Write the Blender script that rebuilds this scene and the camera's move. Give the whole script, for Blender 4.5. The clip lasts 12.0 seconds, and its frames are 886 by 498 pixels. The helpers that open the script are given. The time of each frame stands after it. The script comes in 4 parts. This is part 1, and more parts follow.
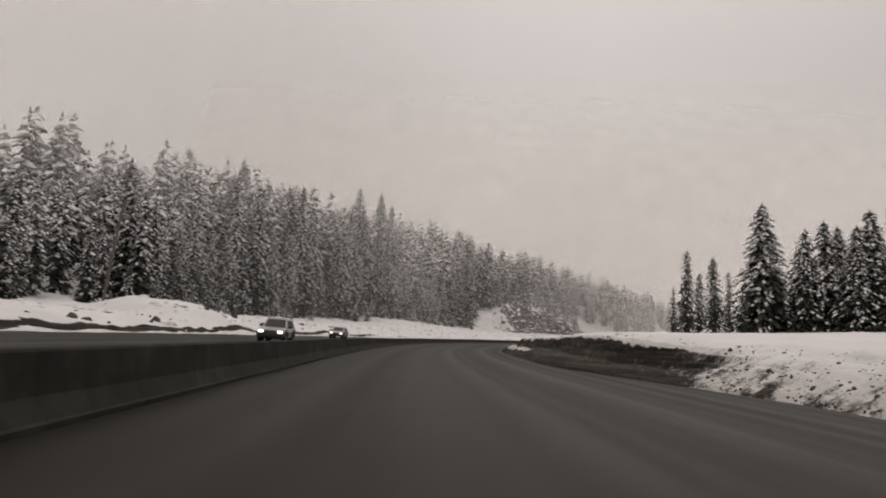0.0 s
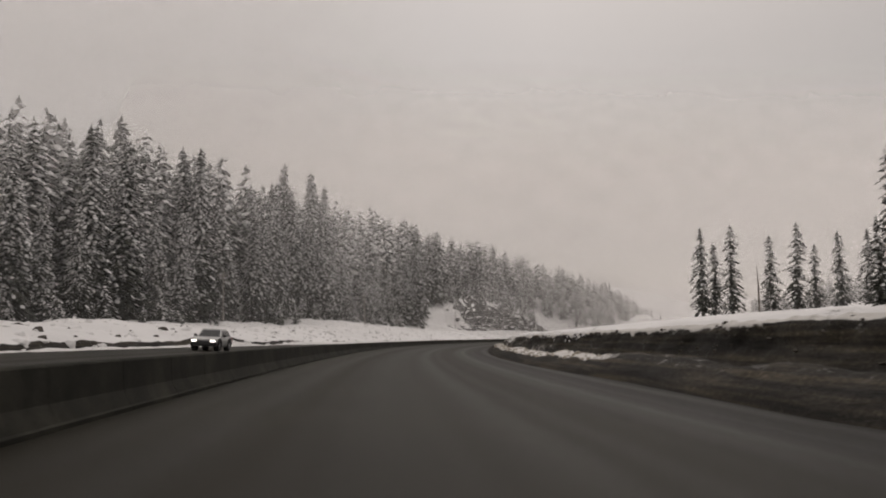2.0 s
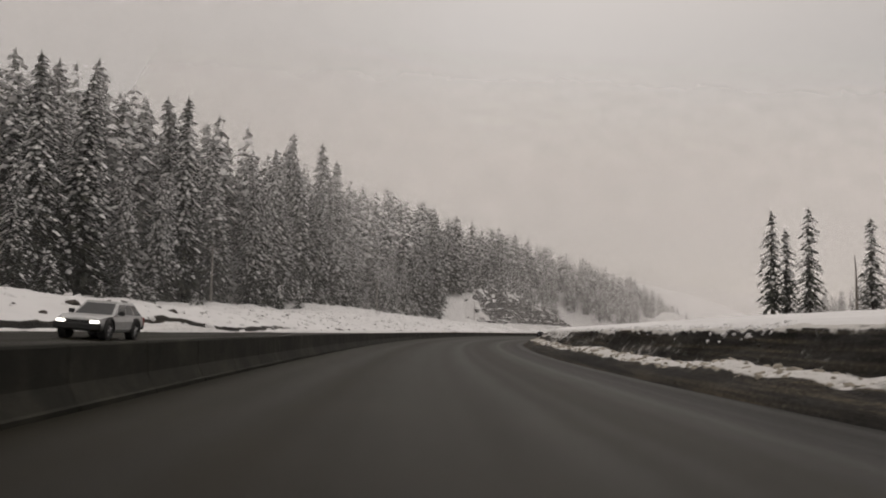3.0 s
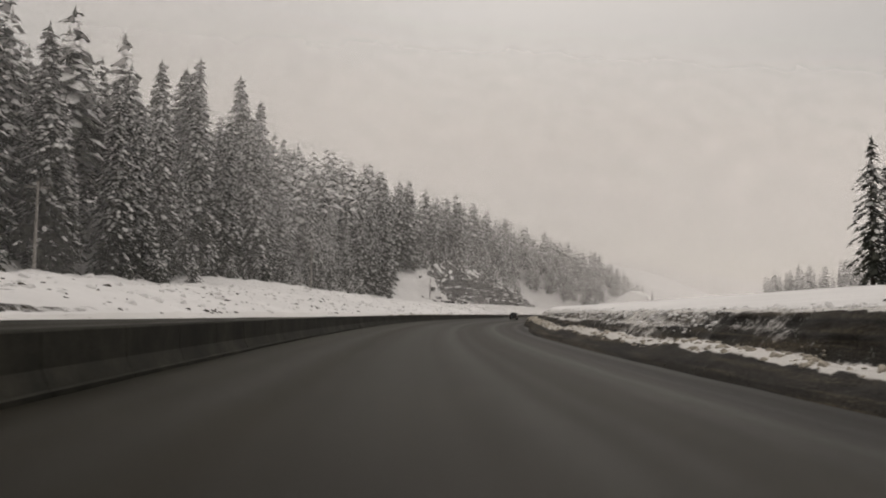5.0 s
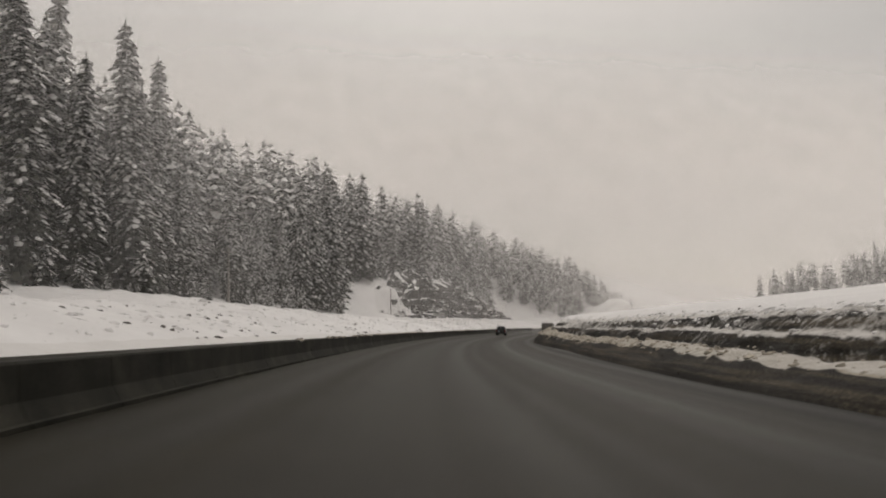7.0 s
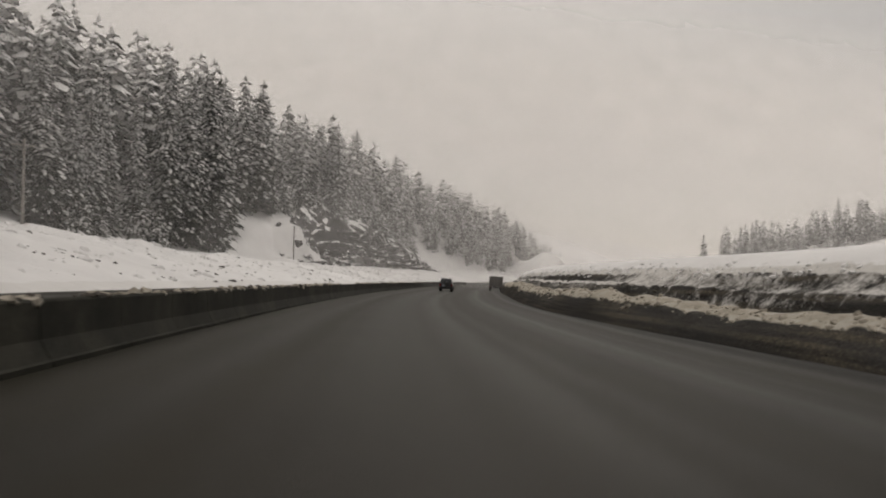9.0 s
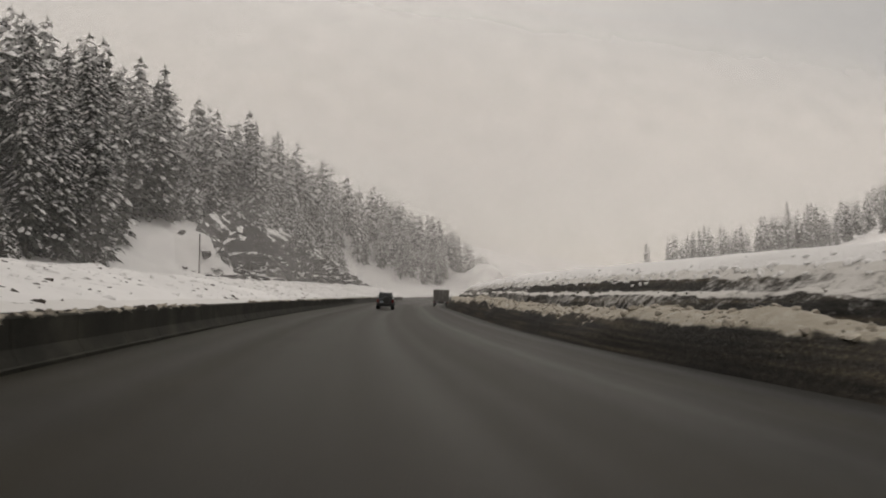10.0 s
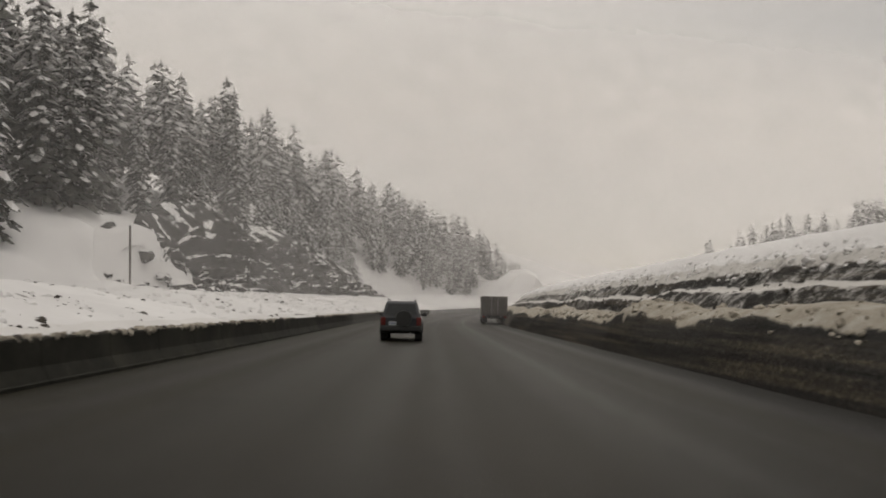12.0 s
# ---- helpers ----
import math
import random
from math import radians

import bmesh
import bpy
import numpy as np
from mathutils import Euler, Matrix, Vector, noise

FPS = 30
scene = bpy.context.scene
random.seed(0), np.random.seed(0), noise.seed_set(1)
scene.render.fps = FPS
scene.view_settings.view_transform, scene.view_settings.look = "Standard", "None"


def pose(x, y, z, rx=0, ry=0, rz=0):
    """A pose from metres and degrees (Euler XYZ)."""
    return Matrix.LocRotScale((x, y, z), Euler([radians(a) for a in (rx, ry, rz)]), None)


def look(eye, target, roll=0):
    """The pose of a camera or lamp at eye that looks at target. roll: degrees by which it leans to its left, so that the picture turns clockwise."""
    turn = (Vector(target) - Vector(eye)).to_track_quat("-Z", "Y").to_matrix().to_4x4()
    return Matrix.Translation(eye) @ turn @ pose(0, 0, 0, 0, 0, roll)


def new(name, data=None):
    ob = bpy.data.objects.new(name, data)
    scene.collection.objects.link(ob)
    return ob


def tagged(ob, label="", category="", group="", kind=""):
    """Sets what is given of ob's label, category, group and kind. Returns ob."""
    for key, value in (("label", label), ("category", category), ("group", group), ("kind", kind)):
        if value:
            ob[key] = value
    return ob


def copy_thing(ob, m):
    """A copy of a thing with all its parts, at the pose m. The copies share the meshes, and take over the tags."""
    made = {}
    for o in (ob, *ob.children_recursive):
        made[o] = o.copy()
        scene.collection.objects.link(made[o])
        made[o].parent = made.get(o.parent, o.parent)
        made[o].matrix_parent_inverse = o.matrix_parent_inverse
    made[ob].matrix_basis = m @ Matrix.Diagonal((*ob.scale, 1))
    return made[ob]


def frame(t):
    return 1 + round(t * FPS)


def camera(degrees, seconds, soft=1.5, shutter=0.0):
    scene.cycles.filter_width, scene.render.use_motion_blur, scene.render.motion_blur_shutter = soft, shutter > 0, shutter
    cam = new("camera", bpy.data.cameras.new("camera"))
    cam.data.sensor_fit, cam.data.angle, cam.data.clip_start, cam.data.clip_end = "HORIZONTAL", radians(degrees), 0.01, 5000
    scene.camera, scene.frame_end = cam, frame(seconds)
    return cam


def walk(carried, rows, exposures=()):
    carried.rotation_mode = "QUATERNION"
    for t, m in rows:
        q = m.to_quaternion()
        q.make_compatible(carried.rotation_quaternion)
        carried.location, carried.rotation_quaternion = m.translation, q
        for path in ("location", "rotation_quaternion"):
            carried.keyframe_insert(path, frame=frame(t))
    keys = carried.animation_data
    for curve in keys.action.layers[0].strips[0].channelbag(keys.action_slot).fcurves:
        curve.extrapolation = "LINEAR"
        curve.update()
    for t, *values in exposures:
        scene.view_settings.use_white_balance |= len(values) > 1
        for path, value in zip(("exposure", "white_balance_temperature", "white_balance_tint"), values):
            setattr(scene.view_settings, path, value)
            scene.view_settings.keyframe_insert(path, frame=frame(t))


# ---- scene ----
cam = camera(57.2, 12.0, soft=1.9, shutter=0.15)
PATH = [
    (0, (0.0, 0.0, 1.3), (0.072, 1.987, 1.517), 1.8),
    (0.5, (0.001, 12.202, 1.298), (0.166, 14.182, 1.527), 0.3),
    (1, (0.019, 24.436, 1.301), (0.049, 26.427, 1.484), 0.6),
    (1.5, (0.151, 36.647, 1.301), (0.227, 38.636, 1.503), 2.1),
    (2, (0.393, 48.864, 1.3), (0.613, 50.839, 1.521), -0.9),
    (2.5, (0.751, 61.018, 1.3), (0.93, 62.998, 1.514), 0.9),
    (4.5, (3.633, 108.965, 1.3), (3.852, 110.946, 1.469), 0.1),
    (5, (4.785, 120.797, 1.3), (5.096, 122.766, 1.458), 0.5),
    (5.5, (6.15, 132.603, 1.301), (6.503, 134.566, 1.444), 0.0),
    (6, (7.727, 144.437, 1.3), (8.103, 146.395, 1.458), 0.3),
    (6.5, (9.474, 156.305, 1.3), (9.886, 158.254, 1.473), 1.6),
    (7, (11.304, 168.125, 1.3), (11.715, 170.073, 1.498), -1.7),
    (9, (19.749, 215.076, 1.3), (20.367, 216.977, 1.379), 0.2),
    (9.5, (22.826, 226.743, 1.3), (23.543, 228.61, 1.333), 1.3),
    (10, (26.349, 238.4, 1.3), (27.13, 240.238, 1.414), -0.7),
    (10.5, (30.194, 250.032, 1.3), (31.015, 251.853, 1.406), 0.2),
    (11, (34.225, 261.63, 1.301), (34.973, 263.478, 1.455), -0.8),
    (11.5, (38.368, 273.226, 1.299), (39.083, 275.089, 1.424), -2.4),
    (12, (42.569, 284.822, 1.3), (43.303, 286.676, 1.444), -2.3),
]
walk(cam, [(t, look(eye, target, roll)) for t, eye, target, roll in PATH], [(0, -0.03, 6500, 12), (1, -0.12, 6500, 12), (2.5, -0.12, 6500, 11), (4.5, 0.03, 6500, 9), (9, 0.06, 6500, 8), (12, 0.1, 6500, 7)])

# ---- sky and light ----
scene.cycles.transparent_max_bounces = 32
world = bpy.data.worlds.new("overcast_sky")
scene.world = world
world.use_nodes = True
wn, wl = world.node_tree.nodes, world.node_tree.links
wn.clear()
w_out = wn.new("ShaderNodeOutputWorld")
w_bg = wn.new("ShaderNodeBackground")
w_sky = wn.new("ShaderNodeTexSky")
w_sky.sky_type, w_sky.sun_disc = "NISHITA", False
w_sky.sun_elevation, w_sky.sun_rotation = radians(40), radians(30)
w_co = wn.new("ShaderNodeTexCoord")
w_sep = wn.new("ShaderNodeSeparateXYZ")
w_ramp = wn.new("ShaderNodeValToRGB")
w_ramp.color_ramp.elements[0].position, w_ramp.color_ramp.elements[0].color = 0.0, (0.472, 0.422, 0.372, 1)
w_ramp.color_ramp.elements[1].position, w_ramp.color_ramp.elements[1].color = 1.0, (1.0, 0.91, 0.83, 1)
mid = w_ramp.color_ramp.elements.new(0.32)
mid.color = (0.54, 0.486, 0.43, 1)
w_noise = wn.new("ShaderNodeTexNoise")
w_noise.inputs["Scale"].default_value, w_noise.inputs["Detail"].default_value = 2.2, 3
w_cloud = wn.new("ShaderNodeMapRange")
w_cloud.inputs["To Min"].default_value, w_cloud.inputs["To Max"].default_value = 0.975, 1.025
w_mul = wn.new("ShaderNodeMix")
w_mul.data_type, w_mul.blend_type = "RGBA", "MULTIPLY"
w_mul.inputs["Factor"].default_value = 1
w_sc = wn.new("ShaderNodeMix")
w_sc.data_type, w_sc.blend_type = "RGBA", "MIX"
w_sc.inputs["Factor"].default_value = 0.985
wl.new(w_co.outputs["Generated"], w_sep.inputs[0])
wl.new(w_sep.outputs["Z"], w_ramp.inputs["Fac"])
wl.new(w_co.outputs["Generated"], w_noise.inputs["Vector"])
wl.new(w_noise.outputs["Fac"], w_cloud.inputs["Value"])
wl.new(w_ramp.outputs["Color"], w_mul.inputs["A"])
wl.new(w_cloud.outputs["Result"], w_mul.inputs["B"])
wl.new(w_sky.outputs["Color"], w_sc.inputs["A"])
w_side = wn.new("ShaderNodeMapRange")
w_side.inputs["From Min"].default_value, w_side.inputs["From Max"].default_value = 0.22, 0.85
w_side.inputs["To Min"].default_value, w_side.inputs["To Max"].default_value = 1.0, 0.58
w_dim = wn.new("ShaderNodeMix")
w_dim.data_type, w_dim.blend_type = "RGBA", "MULTIPLY"
w_dim.inputs["Factor"].default_value = 1
wl.new(w_sep.outputs["X"], w_side.inputs["Value"])
wl.new(w_mul.outputs["Result"], w_dim.inputs["A"])
wl.new(w_side.outputs["Result"], w_dim.inputs["B"])
wl.new(w_dim.outputs["Result"], w_sc.inputs["B"])
wl.new(w_sc.outputs["Result"], w_bg.inputs["Color"])
w_bg.inputs["Strength"].default_value = 1.0
wl.new(w_bg.outputs[0], w_out.inputs[0])

sun = new("sun", bpy.data.lights.new("sun", "SUN"))
sun.data.energy, sun.data.angle, sun.data.color = 0.4, radians(30), (1.0, 0.95, 0.9)
sun.matrix_world = look((0, 0, 0), (-0.45, -0.6, -0.85))


# ---- materials ----
def material(name, rough=0.8, metal=0.0):
    m = bpy.data.materials.new(name)
    m.use_nodes = True
    b = m.node_tree.nodes["Principled BSDF"]
    b.inputs["Roughness"].default_value, b.inputs["Metallic"].default_value = rough, metal
    return m, m.node_tree.nodes, m.node_tree.links, b


def noise_node(n, l, scale, detail=4, rough=0.6):
    """Noise in world metres."""
    geo = n.new("ShaderNodeNewGeometry")
    t = n.new("ShaderNodeTexNoise")
    t.inputs["Scale"].default_value, t.inputs["Detail"].default_value, t.inputs["Roughness"].default_value = scale, detail, rough
    l.new(geo.outputs["Position"], t.inputs["Vector"])
    return t


def ramp_node(n, l, src, stops):
    r = n.new("ShaderNodeValToRGB")
    e = r.color_ramp.elements
    while len(e) < len(stops):
        e.new(0.5)
    for k, (p, c) in enumerate(stops):
        e[k].position, e[k].color = p, (*c, 1)
    l.new(src, r.inputs["Fac"])
    return r


def mix_node(n, l, fac, a, b, blend="MIX"):
    m = n.new("ShaderNodeMix")
    m.data_type, m.blend_type = "RGBA", blend
    for key, v in (("Factor", fac), ("A", a), ("B", b)):
        sock = [s for s in m.inputs if s.name == key and s.type == ("VALUE" if key == "Factor" else "RGBA")][0]
        if isinstance(v, (int, float)):
            sock.default_value = v
        elif isinstance(v, tuple):
            sock.default_value = (*v, 1)
        else:
            l.new(v, sock)
    return [s for s in m.outputs if s.type == "RGBA"][0]


def math_node(n, l, op, a, b=0.0, clamp=False):
    m = n.new("ShaderNodeMath")
    m.operation, m.use_clamp = op, clamp
    for k, v in enumerate((a, b)):
        if isinstance(v, (int, float)):
            m.inputs[k].default_value = v
        else:
            l.new(v, m.inputs[k])
    return m.outputs[0]


def bump_node(n, l, b, height, strength, distance):
    u = n.new("ShaderNodeBump")
    u.inputs["Strength"].default_value, u.inputs["Distance"].default_value = strength, distance
    l.new(height, u.inputs["Height"])
    l.new(u.outputs["Normal"], b.inputs["Normal"])


def plain(name, colour, rough=0.6, metal=0.0, vary=0.12, scale=3.0, bump=0.0):
    m, n, l, b = material(name, rough, metal)
    t = noise_node(n, l, scale, 5)
    lo, hi = tuple(c * (1 - vary) for c in colour), tuple(min(1, c * (1 + vary)) for c in colour)
    r = ramp_node(n, l, t.outputs["Fac"], [(0.3, lo), (0.7, hi)])
    l.new(r.outputs["Color"], b.inputs["Base Color"])
    if bump:
        bump_node(n, l, b, t.outputs["Fac"], 0.6, bump)
    return m


def snow_ground():
    """Snow with grit and ploughed dirt where the dirt attribute says so."""
    m, n, l, b = material("snow_and_grit", 0.75)
    b.inputs["Specular IOR Level"].default_value = 0.15
    fine, mid_n, big = noise_node(n, l, 9.0, 6, 0.7), noise_node(n, l, 1.6, 5, 0.65), noise_node(n, l, 0.12, 3)
    at = n.new("ShaderNodeAttribute")
    at.attribute_name = "dirt"
    snow = ramp_node(n, l, big.outputs["Fac"], [(0.3, (0.70, 0.69, 0.69)), (0.7, (0.80, 0.79, 0.79))])
    grit = ramp_node(n, l, fine.outputs["Fac"], [(0.28, (0.006, 0.005, 0.004)), (0.52, (0.016, 0.014, 0.0105)), (0.78, (0.075, 0.066, 0.05))])
    geo = n.new("ShaderNodeNewGeometry")
    flat = n.new("ShaderNodeMapping")
    flat.inputs["Scale"].default_value = (0.12, 0.12, 5.5)
    l.new(geo.outputs["Position"], flat.inputs["Vector"])
    strata = n.new("ShaderNodeTexNoise")
    strata.inputs["Scale"].default_value, strata.inputs["Detail"].default_value = 1.0, 4
    l.new(flat.outputs["Vector"], strata.inputs["Vector"])
    layer = ramp_node(n, l, strata.outputs["Fac"], [(0.35, (0.35, 0.35, 0.35)), (0.5, (1.0, 1.0, 1.0)), (0.66, (3.0, 2.8, 2.5))])
    grit_c = mix_node(n, l, 1.0, grit.outputs["Color"], layer.outputs["Color"], "MULTIPLY")
    wobble = math_node(n, l, "SUBTRACT", mid_n.outputs["Fac"], 0.5)
    speck = math_node(n, l, "SUBTRACT", fine.outputs["Fac"], 0.5)
    a = math_node(n, l, "MULTIPLY_ADD", speck, 1.2)
    l.new(mathsum(n, l, wobble, 1.5, at.outputs["Fac"]), a.node.inputs[2])
    sharp = n.new("ShaderNodeMapRange")
    sharp.inputs["From Min"].default_value, sharp.inputs["From Max"].default_value = 0.3, 0.75
    l.new(a, sharp.inputs["Value"])
    st = n.new("ShaderNodeAttribute")
    st.attribute_name = "stain"
    soak = math_node(n, l, "MULTIPLY", st.outputs["Fac"], math_node(n, l, "MULTIPLY_ADD", mid_n.outputs["Fac"], 1.4), True)
    stained = mix_node(n, l, soak, snow.outputs["Color"], (0.33, 0.3, 0.245))
    l.new(mix_node(n, l, sharp.outputs["Result"], stained, grit_c), b.inputs["Base Color"])
    both = math_node(n, l, "ADD", fine.outputs["Fac"], mid_n.outputs["Fac"])
    bump_node(n, l, b, both, 0.7, 0.12)
    return m


def mathsum(n, l, a, k, c):
    q = n.new("ShaderNodeMath")
    q.operation = "MULTIPLY_ADD"
    q.inputs[1].default_value = k
    l.new(a, q.inputs[0])
    l.new(c, q.inputs[2])
    return q.outputs[0]


def asphalt():
    """Wet salted asphalt: wheel tracks run along the road, by the lane attribute (metres across)."""
    m, n, l, b = material("wet_asphalt", 0.5)
    b.inputs["Specular IOR Level"].default_value = 0.09
    fine, mid_n = noise_node(n, l, 30, 4), noise_node(n, l, 0.25, 5)
    at = n.new("ShaderNodeAttribute")
    at.attribute_name = "lane"
    geo = n.new("ShaderNodeNewGeometry")
    wig = math_node(n, l, "MULTIPLY_ADD", mid_n.outputs["Fac"], 0.5)
    l.new(at.outputs["Fac"], wig.node.inputs[2])
    across = n.new("ShaderNodeTexNoise")
    across.noise_dimensions = "1D"
    across.inputs["Scale"].default_value, across.inputs["Detail"].default_value = 0.55, 1.5
    l.new(wig, across.inputs["W"])
    base = ramp_node(n, l, across.outputs["Fac"], [(0.3, (0.0087, 0.0077, 0.004)), (0.5, (0.0112, 0.0099, 0.0053)), (0.7, (0.0162, 0.0143, 0.008))])
    mott = ramp_node(n, l, mid_n.outputs["Fac"], [(0.3, (0.8, 0.8, 0.8)), (0.7, (1.15, 1.15, 1.15))])
    grain = ramp_node(n, l, fine.outputs["Fac"], [(0.3, (0.85, 0.85, 0.85)), (0.7, (1.15, 1.15, 1.15))])
    c = mix_node(n, l, 1.0, base.outputs["Color"], mott.outputs["Color"], "MULTIPLY")
    c = mix_node(n, l, 1.0, c, grain.outputs["Color"], "MULTIPLY")
    # much darker tone in an uneven band along the right road edge
    sh = n.new("ShaderNodeAttribute")
    sh.attribute_name = "shoulder"
    dirt = n.new("ShaderNodeMapRange")
    dirt.inputs["From Min"].default_value, dirt.inputs["From Max"].default_value = 1.15, 0.75
    l.new(mathsum(n, l, mid_n.outputs["Fac"], 0.5, math_node(n, l, "ADD", sh.outputs["Fac"], -0.25)), dirt.inputs["Value"])
    edge_tone = ramp_node(n, l, fine.outputs["Fac"], [(0.3, (0.004, 0.0035, 0.0025)), (0.7, (0.011, 0.0095, 0.007))])
    l.new(mix_node(n, l, dirt.outputs["Result"], c, edge_tone.outputs["Color"]), b.inputs["Base Color"])
    rr = n.new("ShaderNodeMapRange")
    rr.inputs["From Min"].default_value, rr.inputs["From Max"].default_value = 0.3, 0.7
    rr.inputs["To Min"].default_value, rr.inputs["To Max"].default_value = 0.45, 0.6
    l.new(across.outputs["Fac"], rr.inputs["Value"])
    l.new(rr.outputs["Result"], b.inputs["Roughness"])
    bump_node(n, l, b, fine.outputs["Fac"], 0.5, 0.02)
    return m


def concrete():
    m, n, l, b = material("stained_concrete", 0.85)
    b.inputs["Specular IOR Level"].default_value = 0.15
    big, fine = noise_node(n, l, 0.8, 5), noise_node(n, l, 14, 5)
    info = n.new("ShaderNodeObjectInfo")
    r = ramp_node(n, l, big.outputs["Fac"], [(0.25, (0.009, 0.009, 0.0065)), (0.5, (0.021, 0.0205, 0.0155)), (0.8, (0.052, 0.049, 0.038))])
    v = ramp_node(n, l, info.outputs["Random"], [(0.0, (0.92, 0.92, 0.92)), (1.0, (1.06, 1.06, 1.05))])
    g = ramp_node(n, l, fine.outputs["Fac"], [(0.3, (0.8, 0.8, 0.8)), (0.7, (1.12, 1.12, 1.12))])
    c = mix_node(n, l, 1.0, r.outputs["Color"], v.outputs["Color"], "MULTIPLY")
    l.new(mix_node(n, l, 1.0, c, g.outputs["Color"], "MULTIPLY"), b.inputs["Base Color"])
    bump_node(n, l, b, fine.outputs["Fac"], 0.5, 0.02)
    return m


def fir_foliage(name, cover):
    """Dark needles with clumps of snow where they face up; cover shifts how much of it lies."""
    m, n, l, b = material(name, 0.8)
    fine, clump = noise_node(n, l, 4.2, 4, 0.7), noise_node(n, l, 0.8, 3, 0.6)
    isl = n.new("ShaderNodeNewGeometry")
    sep = n.new("ShaderNodeSeparateXYZ")
    l.new(isl.outputs["Normal"], sep.inputs[0])
    green = ramp_node(n, l, fine.outputs["Fac"], [(0.3, (0.014, 0.018, 0.014)), (0.7, (0.052, 0.055, 0.042))])
    vary = ramp_node(n, l, isl.outputs["Random Per Island"], [(0.0, (0.6, 0.66, 0.66)), (1.0, (1.3, 1.2, 1.1))])
    dark = mix_node(n, l, 1.0, green.outputs["Color"], vary.outputs["Color"], "MULTIPLY")
    facing = math_node(n, l, "ABSOLUTE", sep.outputs["Z"])
    lie = mathsum(n, l, fine.outputs["Fac"], 1.35, mathsum(n, l, clump.outputs["Fac"], 1.0, mathsum(n, l, facing, 0.22, math_node(n, l, "MULTIPLY", isl.outputs["Random Per Island"], 0.3))))
    mr = n.new("ShaderNodeMapRange")
    mr.inputs["From Min"].default_value, mr.inputs["From Max"].default_value = 1.52 - cover, 1.68 - cover
    l.new(lie, mr.inputs["Value"])
    l.new(mix_node(n, l, mr.outputs["Result"], dark, (0.78, 0.77, 0.77)), b.inputs["Base Color"])
    bump_node(n, l, b, fine.outputs["Fac"], 0.8, 0.12)
    return m


def rock():
    """Dark rock that holds snow on its flatter ledges."""
    m, n, l, b = material("snowy_rock", 0.85)
    mid_n, fine = noise_node(n, l, 0.26, 5, 0.6), noise_node(n, l, 2.5, 5, 0.7)
    geo = n.new("ShaderNodeNewGeometry")
    sep = n.new("ShaderNodeSeparateXYZ")
    l.new(geo.outputs["Normal"], sep.inputs[0])
    r = ramp_node(n, l, fine.outputs["Fac"], [(0.3, (0.008, 0.007, 0.006)), (0.55, (0.022, 0.019, 0.016)), (0.8, (0.06, 0.052, 0.044))])
    s = math_node(n, l, "ADD", mathsum(n, l, mid_n.outputs["Fac"], 2.4, math_node(n, l, "MULTIPLY", math_node(n, l, "ABSOLUTE", sep.outputs["Z"]), 0.95)), math_node(n, l, "MULTIPLY", fine.outputs["Fac"], 0.4))
    mr = n.new("ShaderNodeMapRange")
    mr.inputs["From Min"].default_value, mr.inputs["From Max"].default_value = 2.05, 2.13
    l.new(s, mr.inputs["Value"])
    l.new(mix_node(n, l, mr.outputs["Result"], r.outputs["Color"], (0.82, 0.81, 0.81)), b.inputs["Base Color"])
    bump_node(n, l, b, fine.outputs["Fac"], 0.9, 0.4)
    return m


def mist(name, density):
    """Thin drifting mist: it scatters a share of the light and lets the rest through, and fades towards its rim."""
    m = bpy.data.materials.new(name)
    m.use_nodes = True
    n, l = m.node_tree.nodes, m.node_tree.links
    n.clear()
    out, mixs = n.new("ShaderNodeOutputMaterial"), n.new("ShaderNodeMixShader")
    clear, d, tr, half = n.new("ShaderNodeBsdfTransparent"), n.new("ShaderNodeBsdfDiffuse"), n.new("ShaderNodeBsdfTranslucent"), n.new("ShaderNodeMixShader")
    d.inputs["Color"].default_value = tr.inputs["Color"].default_value = (0.955, 0.937, 0.925, 1)
    l.new(d.outputs[0], half.inputs[1])
    l.new(tr.outputs[0], half.inputs[2])
    at = n.new("ShaderNodeAttribute")
    at.attribute_name = "thick"
    t = noise_node(n, l, 0.018, 4)
    mr = n.new("ShaderNodeMapRange")
    mr.inputs["From Min"].default_value, mr.inputs["From Max"].default_value = 0.3, 0.7
    mr.inputs["To Min"].default_value, mr.inputs["To Max"].default_value = 0.75, 1.15
    l.new(t.outputs["Fac"], mr.inputs["Value"])
    f = math_node(n, l, "MULTIPLY", math_node(n, l, "MULTIPLY", at.outputs["Fac"], mr.outputs["Result"]), density, True)
    l.new(f, mixs.inputs[0])
    l.new(clear.outputs[0], mixs.inputs[1])
    l.new(half.outputs[0], mixs.inputs[2])
    l.new(mixs.outputs[0], out.inputs[0])
    return m


SNOW, ASPHALT, CONCRETE = snow_ground(), asphalt(), concrete()
NEEDLES, BOUGH_SNOW, ROCK = fir_foliage("fir_needles", -0.36), fir_foliage("bough_snow", 0.27), rock()
BARK = plain("fir_bark", (0.06, 0.05, 0.042), 0.9, 0, 0.4, 4, 0.05)
CLOD = plain("frozen_dirt", (0.06, 0.052, 0.043), 0.9, 0, 0.5, 6, 0.05)
CLEAN_SNOW = plain("clean_snow", (0.74, 0.73, 0.73), 0.8, 0, 0.08, 4, 0.05)
DIRTY_SNOW = plain("dirty_snow", (0.34, 0.31, 0.26), 0.85, 0, 0.5, 5, 0.06)
WEATHERED = plain("weathered_wood", (0.12, 0.105, 0.09), 0.9, 0, 0.3, 3, 0.02)
